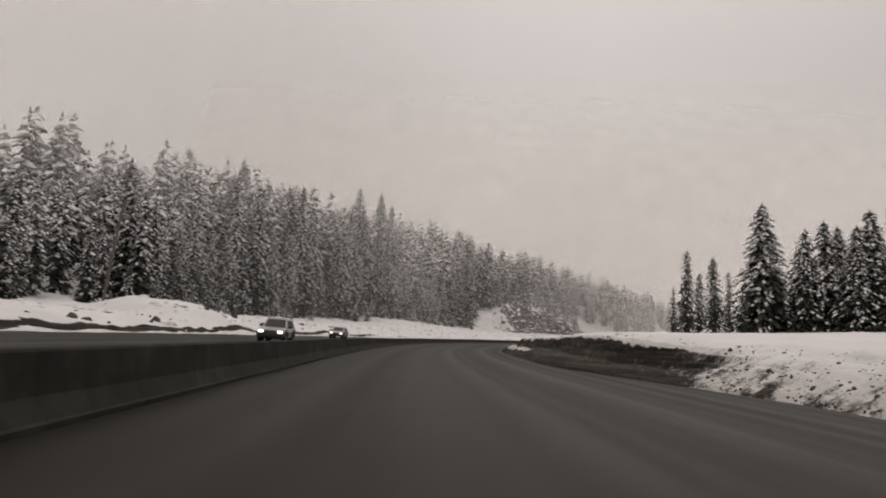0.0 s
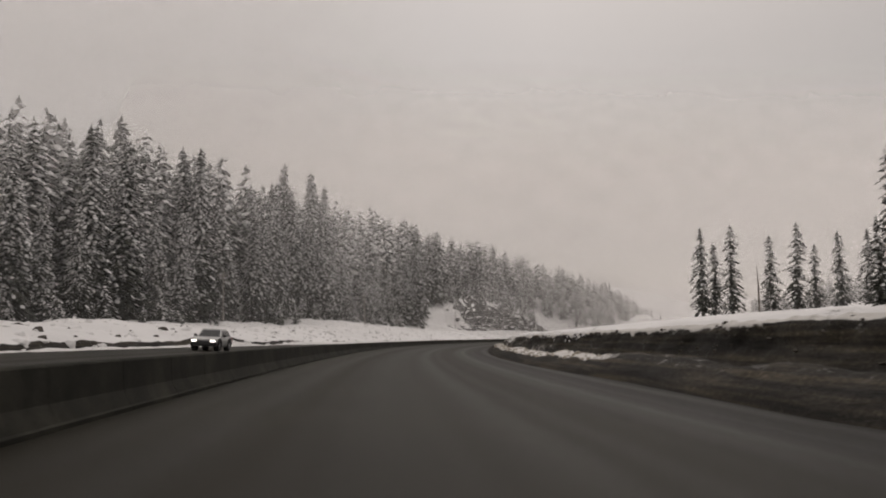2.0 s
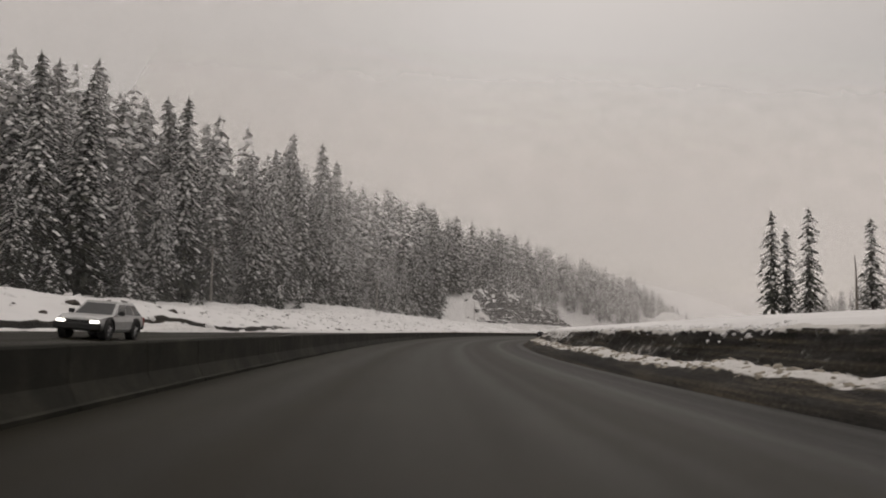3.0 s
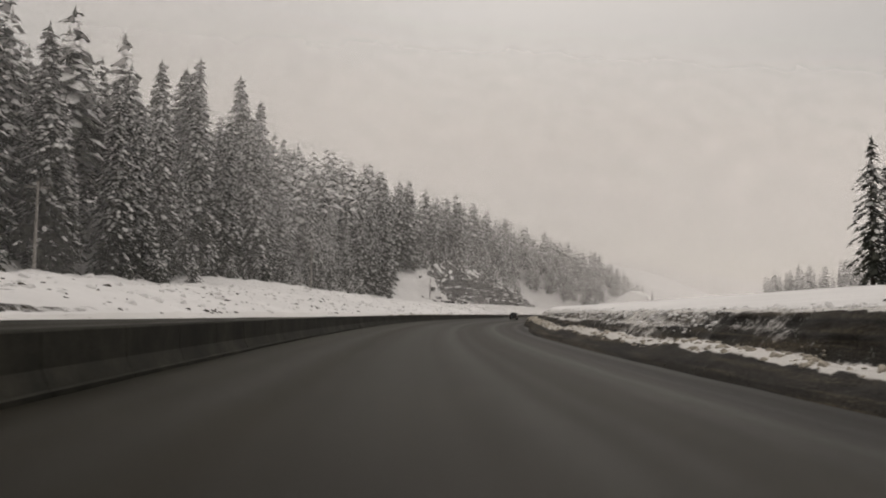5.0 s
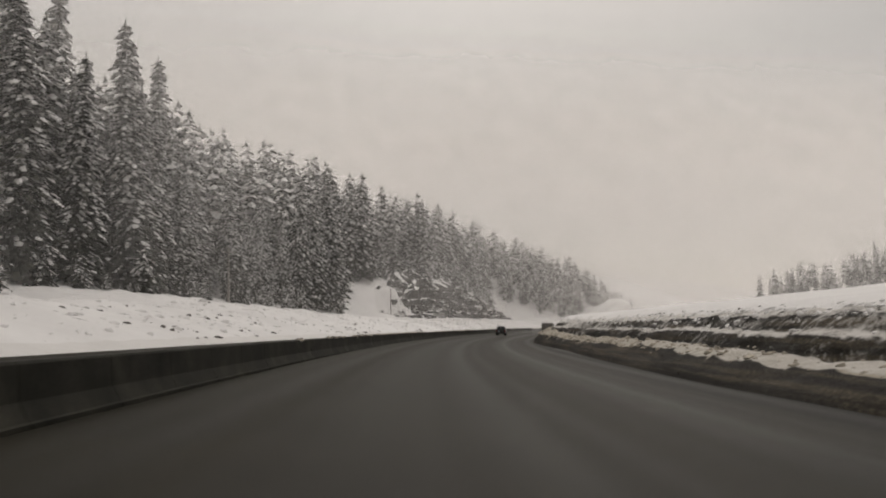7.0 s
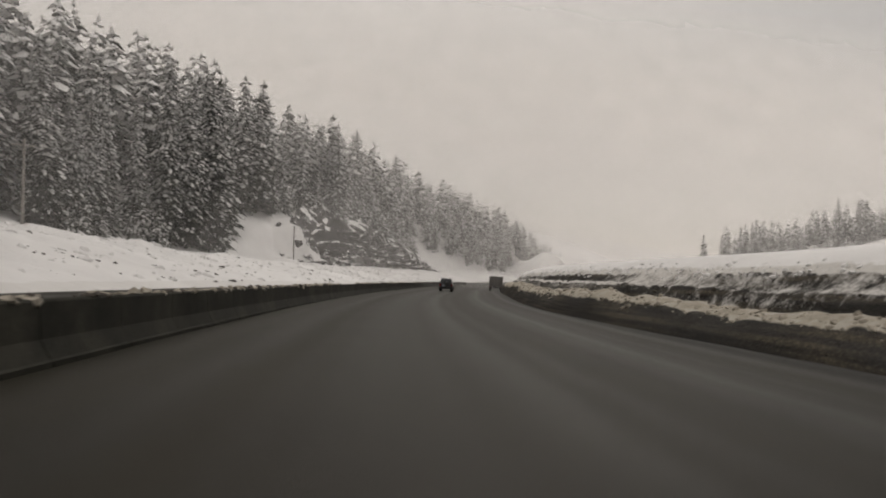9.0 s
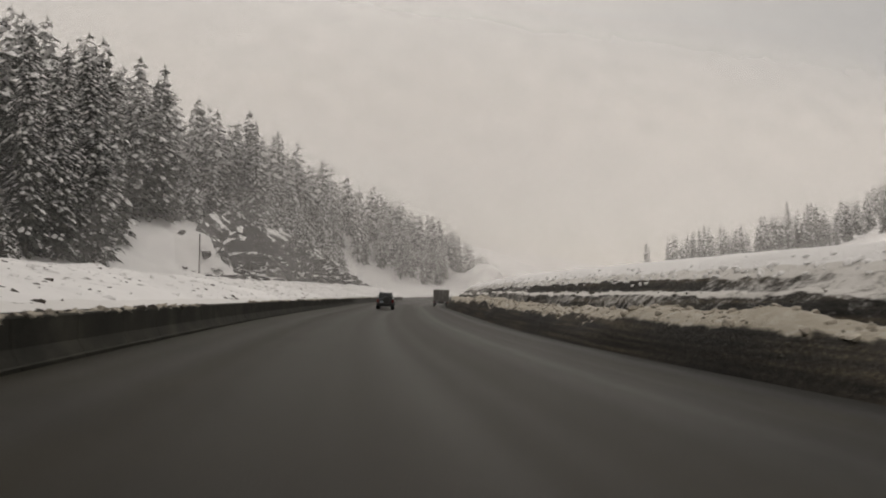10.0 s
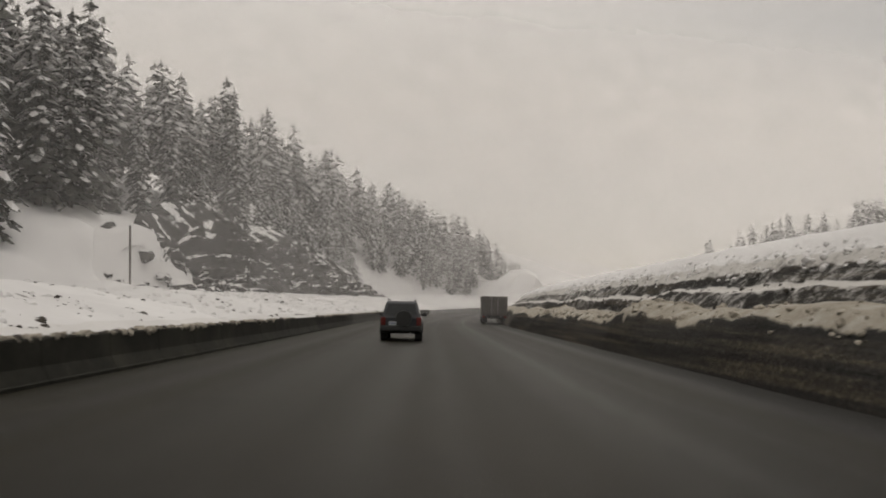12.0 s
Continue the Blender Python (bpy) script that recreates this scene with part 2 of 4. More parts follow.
FROSTED = plain("frosted_wood", (0.3, 0.28, 0.26), 0.9, 0, 0.3, 3, 0.02)
GALV = plain("galvanised_steel", (0.3, 0.3, 0.3), 0.45, 0.8, 0.15, 5)


# ---- plan ----
FALL = 0.06          # the bend is banked: the road falls to the right


def axis_x(y):
    """The foot of the median barrier, on our side, as x at each y."""
    y = np.asarray(y, float)
    t = np.clip(y - 30, 0, 270)
    x = -3.6 + 4.57e-4 * t ** 2 + 5.88e-7 * t ** 3
    over, bend = np.maximum(0, y - 300), np.clip(y - 340, 0, 260)
    return x + 0.375 * over + 0.0011 * bend ** 2 + 0.57 * np.maximum(0, y - 600)


def right_edge(y):
    """The foot of the right-hand bank, in metres from the barrier; a lay-by widens the road at the start."""
    return np.interp(y, [-200, 33, 40, 50, 56, 66, 81, 97, 124, 175, 190, 231, 246, 262, 300, 900], [19, 19, 17.9, 15.5, 14.1, 13.3, 13.9, 13.2, 12.9, 13.5, 13.3, 14.8, 14.0, 13.5, 14.1, 14.1])


def left_edge(y):
    return np.interp(y, [-200, 40, 110, 165, 200, 900], [-12.2, -12.6, -12.4, -10.4, -9.5, -9.5])


def road_z(b):
    return -FALL * (np.asarray(b, float) - 4.2)


def lattice(ix, iy, seed):
    h = (ix.astype(np.int64) * 374761393 + iy.astype(np.int64) * 668265263 + seed * 982451653) & 0x7FFFFFFF
    h = ((h ^ (h >> 13)) * 1274126177) & 0x7FFFFFFF
    return ((h ^ (h >> 16)) & 0xFFFF) / 65535.0


def value_noise(x, y, seed=0):
    x, y = np.broadcast_arrays(np.asarray(x, float), np.asarray(y, float))
    ix, iy = np.floor(x), np.floor(y)
    fx, fy = x - ix, y - iy
    fx, fy = fx * fx * (3 - 2 * fx), fy * fy * (3 - 2 * fy)
    a, b = lattice(ix, iy, seed), lattice(ix + 1, iy, seed)
    c, d = lattice(ix, iy + 1, seed), lattice(ix + 1, iy + 1, seed)
    return (a * (1 - fx) + b * fx) * (1 - fy) + (c * (1 - fx) + d * fx) * fy


def fbm(x, y, size, octaves=4, seed=0):
    """Noise from about -1 to 1, with its largest lumps of that size in metres."""
    total, amp, norm = 0.0, 1.0, 0.0
    for k in range(octaves):
        total = total + amp * (value_noise(np.asarray(x) / size * 2 ** k, np.asarray(y) / size * 2 ** k, seed + k * 17) * 2 - 1)
        norm += amp
        amp *= 0.55
    return total / norm


RY = [0, 40, 58, 75, 110, 150, 190, 230, 270, 310, 380]
BERM = [0.35, 0.45, 0.75, 0.85, 0.75, 0.75, 0.85, 1.05, 1.3, 1.45, 1.45]
FACE = [1.1, 1.4, 2.2, 2.25, 2.05, 2.0, 2.0, 2.2, 2.4, 2.6, 2.6]
CREST = [1.9, 2.2, 2.75, 2.65, 2.4, 2.3, 2.5, 2.95, 3.3, 3.8, 3.8]
RISE = [0.01, 0.012, 0.018, 0.03, 0.052, 0.078, 0.08, 0.076, 0.06, 0.05, 0.04]


# dirt along the bank: lower dark band, ledge, upper band and cornice
DY = [50, 110, 135, 150, 163, 178, 195, 215, 235, 250, 265, 290, 340]
LOWER = [0.95, 0.95, 0.95, 0.95, 0.75, 0.8, 0.95, 0.95, 0.85, 0.78, 0.72, 0.75, 0.75]
LEDGE = [0.95, 0.95, 0.9, 0.8, 0.45, 0.5, 0.35, 0.5, 0.6, 0.3, 0.1, 0.12, 0.12]
UPPER = [0.95, 0.95, 0.95, 0.9, 0.5, 0.6, 0.85, 0.9, 0.65, 0.25, 0.9, 0.88, 0.7]
CORNICE = [0.1, 0.12, 0.2, 0.3, 0.33, 0.35, 0.33, 0.2, 0.05, 0.02, 0.1, 0.12, 0.3]


def bank_edges(y):
    """Where the berm's foot slope, berm top, lower band, ledge and upper band end, in metres beyond the bank's foot."""
    k = np.clip((y - 130) / 30, 0, 1)
    mid = np.interp(y, [120, 150, 210, 240], [0, 1, 1, 0])
    return 1.0 - 0.2 * k + 0.4 * mid, 2.45 - 0.05 * k, 2.95 + 0.05 * k, 3.0 + 0.35 * k, 3.3 + 0.65 * k


def right_bank(y, w):
    """Height over the bank's foot, dirt and stain, at w metres beyond the foot."""
    y, w = np.broadcast_arrays(np.asarray(y, float), np.asarray(w, float))
    jog = 0.3 * fbm(y, y * 0, 7, 2, 5) + 0.06 * fbm(y, y * 0, 1.4, 2, 6)
    early = np.clip((47 - y) / 8, 0, 1)
    berm, face, crest, rise = (np.interp(y, RY, v) for v in (BERM, FACE, CREST, RISE))
    berm = berm * (1 + 0.3 * fbm(y, y * 0, 5, 3, 9)) + 0.08 * fbm(y, w * 2, 1.2, 3, 4)
    q = w + jog * np.clip(w, 0, 1)
    e1, e2, ea, eb, e3 = bank_edges(y)
    step = face - berm + 0.1
    layered = np.select(
        [q < 0, q < e1, q < e2, q < ea, q < eb, q < e3, q < e3 + 2.2],
        [0 * q, 0.8 * berm * np.clip(q / e1, 0, 1) ** 0.7, berm * (0.8 + 0.25 * np.sin(np.clip((q - e1) / (e2 - e1), 0, 1) * 2.2)),
         berm - 0.1 + 0.52 * step * np.clip((q - e2) / (ea - e2), 0, 1) ** 0.8, berm - 0.1 + step * (0.52 + 0.1 * (q - ea) / (eb - ea)),
         berm - 0.1 + step * (0.62 + 0.38 * (q - eb) / (e3 - eb)), face + (crest - face) * np.sin(np.clip((q - e3) / 2.2, 0, 1) * math.pi / 2)],
        crest)
    sloping = crest * np.clip(q / 4.6, 0, 1) ** 0.8
    z = layered * (1 - early) + sloping * early
    steep = np.where((q > e2 + 0.1) & (q < e3 + 0.1), 0.3, 1.0)
    lumps = (0.13 + 0.27 * early) * steep * fbm(y, w * 1.3, 1.1, 4, 21) * np.clip(w / 0.6, 0, 1) * np.clip((7 - w) / 3, 0.12, 1)
    beyond = np.clip(w - 5.5, 0, 42)
    z = z + 0.12 * np.clip(w - 50, 0, 260) * np.clip((y - 280) / 100, 0, 1)
    z = z + 0.25 * np.clip(w - 170, 0, 170) * np.clip((y - 330) / 70, 0, 1)
    z = z + lumps + rise * beyond + 0.25 * fbm(y, w, 16, 3, 33) * np.clip((w - 4) / 10, 0, 1)
    g = q + 0.1 * fbm(y, w * 2, 1.3, 3, 57) + 0.12 * fbm(y, y * 0, 4, 2, 58)
    bands = 0.35 * fbm(y * 0.14, z * 1.6, 0.9, 3, 55)
    lower, ledge, upper, cornice = (np.interp(y, DY, v) for v in (LOWER, LEDGE, UPPER, CORNICE))
    crumbs = 0.75 * np.clip((94 - y) / 9, 0, 1)
    d_lay = np.select([g < e1, g < e2, g < ea, g < eb, g < e3, g < e3 + 0.9], [1.2, 0.16 + crumbs, lower + bands, ledge + bands, upper + bands, cornice + 0.3 * fbm(y, w * 2, 1.2, 3, 56)], -0.25)
    d_slope = np.where(q < 3.4, np.interp(y, [22, 33, 46], [0.22, 0.42, 0.8]) - 0.13 * q + 0.55 * fbm(y, w, 0.7, 2, 28) + 0.4 * fbm(y, w, 3, 3, 8), -0.05 + 0.2 * fbm(y, w, 3, 3, 8))
    d = d_lay * (1 - early) + d_slope * early
    stain = np.select([q < e1, q < e2 + 0.1, q < e3 + 0.5], [0.9, 0.25 + 0.55 * np.clip((y - 150) / 70, 0, 1), 0.35], 0.0) * (1 - early) + early * np.clip(0.35 - 0.1 * q, 0, 1)
    return z, d + 0.08 * fbm(y, w * 3, 2.5, 3, 12), stain


MOUNDS = [(-24.5, 81, 1.75, 6.5), (-27, 97, 0.9, 8), (-22.4, 160, 0.5, 7), (-20, 130, 0.8, 10), (199, 582, 9, 11), (190, 594, 7, 16), (208, 590, 4, 9)]


def left_side(y, w, x):
    """Height over the left road edge, and dirt, at w metres beyond it."""
    y, w = np.broadcast_arrays(np.asarray(y, float), np.asarray(w, float))
    late = np.clip((y - 150) / 22, 0, 1)
    jog = 0.13 * fbm(y, y * 0, 9, 3, 45)
    q = w + jog * np.clip(w, 0, 1)
    low = np.interp(q, [0, 1.9, 2.3, 3.2, 5.5, 10, 18, 28, 36, 48, 62, 130, 260], [0, 0.1, 0.5, 0.75, 1.15, 1.5, 2.0, 2.8, 3.8, 6, 8, 23, 50])
    high = np.interp(q, [0, 0.6, 2.5, 7, 14, 22, 32, 42, 54, 66, 130, 260], [0, 0.18, 0.8, 2.0, 3.2, 3.8, 4.9, 8.5, 13, 16.5, 36, 60])
    z = low * (1 - late) + high * late
    bumpy = np.clip(w / 3, 0, 1)
    z = z + (0.3 + 0.35 * np.clip((w - 6) / 6, 0, 1)) * fbm(y, w, 5, 4, 61) * bumpy + (0.22 * fbm(y, w, 1.7, 3, 63) + 0.4 * np.clip(w / 8 - 0.4, 0, 1) * fbm(y, w, 3.2, 3, 64)) * bumpy * np.clip((45 - w) / 10, 0, 1) + 0.9 * fbm(y, w, 30, 3, 71) * np.clip((w - 8) / 20, 0, 1)
    rim = np.interp(y, [340, 385, 393, 400, 406, 414, 423, 440, 470, 490, 528], [26.5, 26.5, 26.4, 25.2, 24.2, 25.2, 28.5, 31.5, 27.5, 29, 31]) + 0.8 * fbm(y, y * 0, 14, 3, 66) + np.clip((y - 394) / 6, 0, 1) * np.clip((432 - y) / 8, 0, 1) * (1.6 * fbm(y, w, 5, 3, 67) + 0.8 * fbm(y, w, 1.8, 2, 68))
    climb = np.clip((w - rim) / np.interp(y, [385, 395, 412, 430], [9.5, 7.5, 7.5, 9.5]), 0, 1)
    z = z + np.interp(y, [340, 372, 385, 395, 404, 420, 440, 478, 500, 530], [0, 1.2, 3.0, 6.5, 8.5, 9.0, 10.5, 10, 5, 3]) * climb * climb * (3 - 2 * climb)
    hill = np.clip((w - 33) / 16, 0, 1)
    z = z + np.interp(y, [455, 500, 570, 640, 760], [0, 4.5, 5.5, 3, 0]) * hill * hill * (3 - 2 * hill)
    z = z + np.interp(y, [130, 165, 215, 240, 265, 300, 340], [0, -1.2, -0.8, 0, 1.1, 0.9, 0]) * np.clip((w - 8) / 12, 0, 1) - 2.2 * np.interp(y, [150, 170, 215, 245], [0, 1, 1, 0]) * np.clip((w - 30) / 8, 0, 1)
    for mx, my, h, r in MOUNDS:
        z = z + h * np.exp(-(((x - mx) ** 2 + (y - my) ** 2) / r ** 2) ** 1.4)
    d = np.where((q > 1.85) & (q < 2.3), 1.05, np.where(q < 1.8, 0.22, -0.15)) * (1 - late) + np.where(q < 0.35, 0.15, -0.12) * late
    patch = np.clip((fbm(y, w * 1.7, 1.5, 4, 88) - 0.31) / 0.2, 0, 1) * np.clip((w - 2) / 3, 0, 1) * np.clip((24 - w) / 8, 0, 1)
    return z, d + 0.75 * patch + 0.1 * fbm(y, w, 2.5, 3, 14)


def ground_z(x, y):
    """Height of the open ground at a place beside the road."""
    x, y = np.asarray(x, float), np.asarray(y, float)
    b = x - axis_x(y)
    bl, br = left_edge(y), right_edge(y)
    zl, _ = left_side(y, np.maximum(bl - b, 0), x)
    zr, _, _ = right_bank(y, np.maximum(b - br, 0))
    return np.where(b < bl, road_z(bl) + zl, np.where(b > br, road_z(br) + zr, road_z(b)))


def grid_mesh(name, xs, ys, zs, attrs, mat):
    """A sheet from arrays of rows by columns."""
    rows_n, cols_n = xs.shape
    idx = np.arange(rows_n * cols_n).reshape(rows_n, cols_n)
    quads = np.stack([idx[:-1, :-1], idx[:-1, 1:], idx[1:, 1:], idx[1:, :-1]], -1).reshape(-1, 4)
    me = bpy.data.meshes.new(name)
    me.vertices.add(rows_n * cols_n)
    me.vertices.foreach_set("co", np.stack([xs, ys, zs], -1).astype(np.float32).ravel())
    me.loops.add(quads.size)
    me.loops.foreach_set("vertex_index", quads.astype(np.int32).ravel())
    me.polygons.add(len(quads))
    me.polygons.foreach_set("loop_start", np.arange(0, quads.size, 4, dtype=np.int32))
    me.polygons.foreach_set("use_smooth", np.ones(len(quads), bool))
    me.update(calc_edges=True)
    for key, values in attrs.items():
        me.attributes.new(key, "FLOAT", "POINT").data.foreach_set("value", np.asarray(values, np.float32).ravel())
    me.materials.append(mat)
    return me


# ---- ground and road ----
YS = np.concatenate([np.arange(-160, -20, 5), np.arange(-20, 340, 0.4), np.arange(340, 520, 1.5), np.arange(520, 800, 10), np.arange(800, 1900, 50)])
WR = np.concatenate([np.arange(0, 2.3, 0.2), np.arange(2.32, 4.5, 0.1), np.arange(4.5, 6.2, 0.2), [6.6, 7.2, 8, 9, 10.5, 12.5, 15, 18, 22, 27, 33, 40, 50, 65, 90, 130, 200, 320, 520, 900, 1500]])
WL = np.concatenate([[900, 600, 420, 330], np.arange(260, 66, -8), np.arange(66, 40, -2), np.arange(40, 16, -0.9), np.arange(16, 4, -0.6), np.arange(4, -0.01, -0.16)])
Yg = YS[:, None]
AX, BL, BR = axis_x(Yg), left_edge(Yg), right_edge(Yg)
left_x = AX + BL - WL[None, :]
zl, dl = left_side(Yg, WL[None, :], left_x)
zl = zl + road_z(BL)
mid_b = np.concatenate([BL + 0.5 + 0 * Yg, BL + 3, 0 * Yg, BR - 3, BR - 0.5], 1)
right_x = AX + BR + WR[None, :]
zr, dr, sr = right_bank(Yg, WR[None, :])
right_x = right_x + 0.3 * fbm(Yg, zr * 1.7, 1.3, 4, 77) * np.clip((WR[None, :] - 2.2) / 0.5, 0, 1) * np.clip((6 - WR[None, :]) / 2.5, 0, 1)
zr = zr + road_z(BR)
gx = np.concatenate([left_x, AX + mid_b, right_x], 1)
gz = np.concatenate([zl, road_z(mid_b) - 0.4, zr], 1)
gd = np.concatenate([dl, 0 * mid_b, dr], 1)
gs = np.concatenate([np.where(WL[None, :] < 1.4, 0.14, 0.0) + 0 * dl, 0 * mid_b, sr], 1)
gz[:, len(WL) - 1] -= 0.05
gz[:, len(WL) + 5] -= 0.05
ground = new("ground", grid_mesh("ground", gx, np.broadcast_to(Yg, gx.shape), gz, {"dirt": gd, "stain": gs}, SNOW))
tagged(ground, "snow-covered ground with ploughed, gritty banks beside the road", "ground", kind="structure")

RYS = np.concatenate([np.arange(-160, 340, 2.0), np.arange(340, 900, 5)])[:, None]
FR = np.linspace(0, 1, 61)[None, :]
rb = left_edge(RYS) - 0.35 + (right_edge(RYS) - left_edge(RYS) + 0.7) * FR
rx = axis_x(RYS) + rb
road = new("road", grid_mesh("road", rx, np.broadcast_to(RYS, rx.shape), road_z(rb) + 0.012 * fbm(rx, RYS, 4, 2, 3), {"lane": rb, "shoulder": (right_edge(RYS) - rb) / np.interp(RYS, [0, 40, 52, 76, 90, 110, 142, 165, 320], [2.0, 2.4, 3.2, 4.8, 4.0, 3.2, 2.7, 1.7, 1.3])}, ASPHALT))
tagged(road, "wet grey asphalt highway with darker wheel tracks, banked in a bend", "road", kind="structure")


# ---- helpers for things ----
def mesh_of(name, bm, mats, smooth=False):
    me = bpy.data.meshes.new(name)
    bm.to_mesh(me)
    bm.free()
    for m in mats if isinstance(mats, (list, tuple)) else [mats]:
        me.materials.append(m)
    if smooth:
        me.polygons.foreach_set("use_smooth", np.ones(len(me.polygons), bool))
    return me


def part(name, bm, mats, parent=None, label="", smooth=False):
    ob = new(name, mesh_of(name, bm, mats, smooth))
    if parent is not None:
        ob.parent = parent
    if label:
        ob["label"] = label
    return ob


def data_mesh(name, verts, faces, mats, mat_ids=None, smooth=False):
    me = bpy.data.meshes.new(name)
    me.from_pydata(verts, [], faces)
    for m in mats:
        me.materials.append(m)
    if mat_ids is not None:
        me.polygons.foreach_set("material_index", np.asarray(mat_ids, np.int32))
    if smooth:
        me.polygons.foreach_set("use_smooth", np.ones(len(me.polygons), bool))
    me.update()
    return me


# ---- median barrier ----
def barrier_piece(length=2.985):
    """A safety-shape concrete block, lying along y, its near foot at x = 0."""
    prof = [(0, 0), (0, 0.08), (-0.05, 0.1), (-0.18, 0.33), (-0.225, 0.78), (-0.25, 0.81), (-0.36, 0.81), (-0.385, 0.78), (-0.43, 0.33), (-0.56, 0.1), (-0.61, 0.08), (-0.61, 0)]
    bm = bmesh.new()
    ends = []
    for s in (-1, 1):
        inset = 0.02
        ends.append([bm.verts.new((x * (1 if 0.1 < z < 0.8 else 0.99), s * (length / 2 - (inset if k in (0, 11) else 0)), z)) for k, (x, z) in enumerate(prof)])
    for k in range(len(prof)):
        j = (k + 1) % len(prof)
        bm.faces.new((ends[0][k], ends[1][k], ends[1][j], ends[0][j]))
    bm.faces.new(ends[0])
    bm.faces.new(ends[1][::-1])
    bmesh.ops.recalc_face_normals(bm, faces=bm.faces)
    return mesh_of("barrier_block", bm, CONCRETE)


# ---- conifers ----
def conifer_mesh(seed, height, radius, whorls, per, tufts, snow=0.62, bare=0.08, ragged=0.25, twigs=6):
    """Trunk and crown of a snow-laden fir: whorls of drooping boughs, each a row of clumps."""
    r = random.Random(seed)
    v, f, mid_ids = [], [], []
    crooked = [(r.uniform(-1, 1) * 0.012 * height, r.uniform(-1, 1) * 0.012 * height) for _ in range(4)]

    def stem(h):
        k = min(h / height * 3, 2.999)
        i = int(k)
        g = k - i
        return crooked[i][0] * (1 - g) + crooked[i + 1][0] * g, crooked[i][1] * (1 - g) + crooked[i + 1][1] * g

    def pad(ca, sa, sx, sy, at, across, z, a, b, fall, white):
        """One clump of a bough: a lumpy pillow, white where snow lies on it, with dark needle tips hanging round its rim."""
        i = len(v)
        spin = r.uniform(0, 1)
        rim = []
        for k in range(6):
            th = 1.0472 * (k + spin)
            j = r.uniform(0.7, 1.2)
            rim.append((at + a * math.cos(th) * j, across + b * math.sin(th) * j, z - fall * a * math.cos(th) * j - b * r.uniform(0.1, 0.42)))
        pts = rim + [(at + r.uniform(-0.2, 0.2) * a, across + r.uniform(-0.2, 0.2) * b, z + b * r.uniform(0.2, 0.45))]
        first = r.randrange(2)
        for k in range(6):
            if twigs < 6 and (k + first) % 2 == 0 and k >= twigs:
                continue
            p, q_ = rim[k], rim[(k + 1) % 6]
            out = r.uniform(0.3, 0.75)
            mx, my, mz = (p[0] + q_[0]) / 2, (p[1] + q_[1]) / 2, (p[2] + q_[2]) / 2
            pts.append((mx + (mx - at) * out, my + (my - across) * out, mz - b * r.uniform(0.15, 0.6)))
            f.append((i + k, i + len(pts) - 1, i + (k + 1) % 6))
            mid_ids.append(0)
        for along, side, zz in pts:
            v.append((sx + ca * along - sa * side, sy + sa * along + ca * side, zz))
        for k in range(6):
            f.append((i + k, i + (k + 1) % 6, i + 6))
            mid_ids.append(1 if white and (k or r.random() < 0.7) else 0)

    for w in range(whorls):
        q = (w + r.uniform(-0.3, 0.3)) / whorls
        q = min(max(q, 0), 0.985)
        h = height * (bare + (0.985 - bare) * q ** 0.92)
        reach = radius * ((1 - q) ** 0.6 * (0.6 + 0.4 * min(1, q / 0.12 + 0.4))) + 0.3
        n = max(3, round(per * (0.45 + 0.55 * (1 - q))))
        turn = r.uniform(0, 6.28)
        sx, sy = stem(h)
        for k in range(n):
            if r.random() < 0.08:
                continue
            a = turn + 6.283 * k / n + r.uniform(-0.35, 0.35)
            length = reach * r.uniform(1 - ragged * 1.5, 1 + ragged * 0.8)
            ca, sa = math.cos(a), math.sin(a)
            droop = r.uniform(0.3, 0.7) + 0.15 * (1 - q)
            m = max(1, round(tufts * length / radius + 0.3))
            hh = h + r.uniform(-0.45, 0.45) * height / whorls
            size = length / m
            for t in range(m):
                g = (t + 0.62) / m
                at = g * length
                half = size * r.uniform(0.5, 0.72) + 0.05
                wide = half * r.uniform(0.55, 0.9)
                z = hh - droop * at * (0.45 + 0.55 * g)
                # less snow low and inward, which also puts the lower crown's shade into colour
                white = r.random() < snow * (0.4 + 0.75 * g) * (0.08 + 0.97 * min(1, q * 1.6))
                pad(ca, sa, sx, sy, at, r.uniform(-0.16, 0.16) * length, z, half, wide, droop * (0.5 + 0.6 * g), white)
    # the leader at the top
    sx, sy = stem(height)
    for k in range(3):
        i = len(v)
        z = height * (0.95 + 0.012 * k)
        s = 0.035 * radius * (3 - k)
        v += [(sx + s, sy, z), (sx - s * 0.6, sy + s, z), (sx - s * 0.6, sy - s, z), (sx, sy, z + 0.03 * height)]
        f += [(i, i + 1, i + 3), (i + 1, i + 2, i + 3), (i + 2, i, i + 3)]
        mid_ids += [k % 2, 0, 1]
    crown = data_mesh("crown", v, f, [NEEDLES, BOUGH_SNOW], mid_ids)
    tv, tf = [], []
    rings, sides = 6, 6
    for i in range(rings + 1):
        h = height * 0.96 * i / rings
        sx, sy = stem(h)
        rad = (0.011 * height + 0.06) * (1 - 0.93 * i / rings) * (1.25 if i == 0 else 1)
        for k in range(sides):
            tv.append((sx + rad * math.cos(6.283 * k / sides), sy + rad * math.sin(6.283 * k / sides), h - (0.6 if i == 0 else 0)))
    for i in range(rings):
        for k in range(sides):
            tf.append((i * sides + k, i * sides + (k + 1) % sides, (i + 1) * sides + (k + 1) % sides, (i + 1) * sides + k))
    trunk = data_mesh("trunk", tv, tf, [BARK], smooth=True)
    return trunk, crown


def tree_of(meshes, label, group):
    e = new("fir_tree")
    for name, me in zip(("trunk", "crown"), meshes):
        o = new(name, me)
        o.parent = e
    return tagged(e, label, "tree", group)


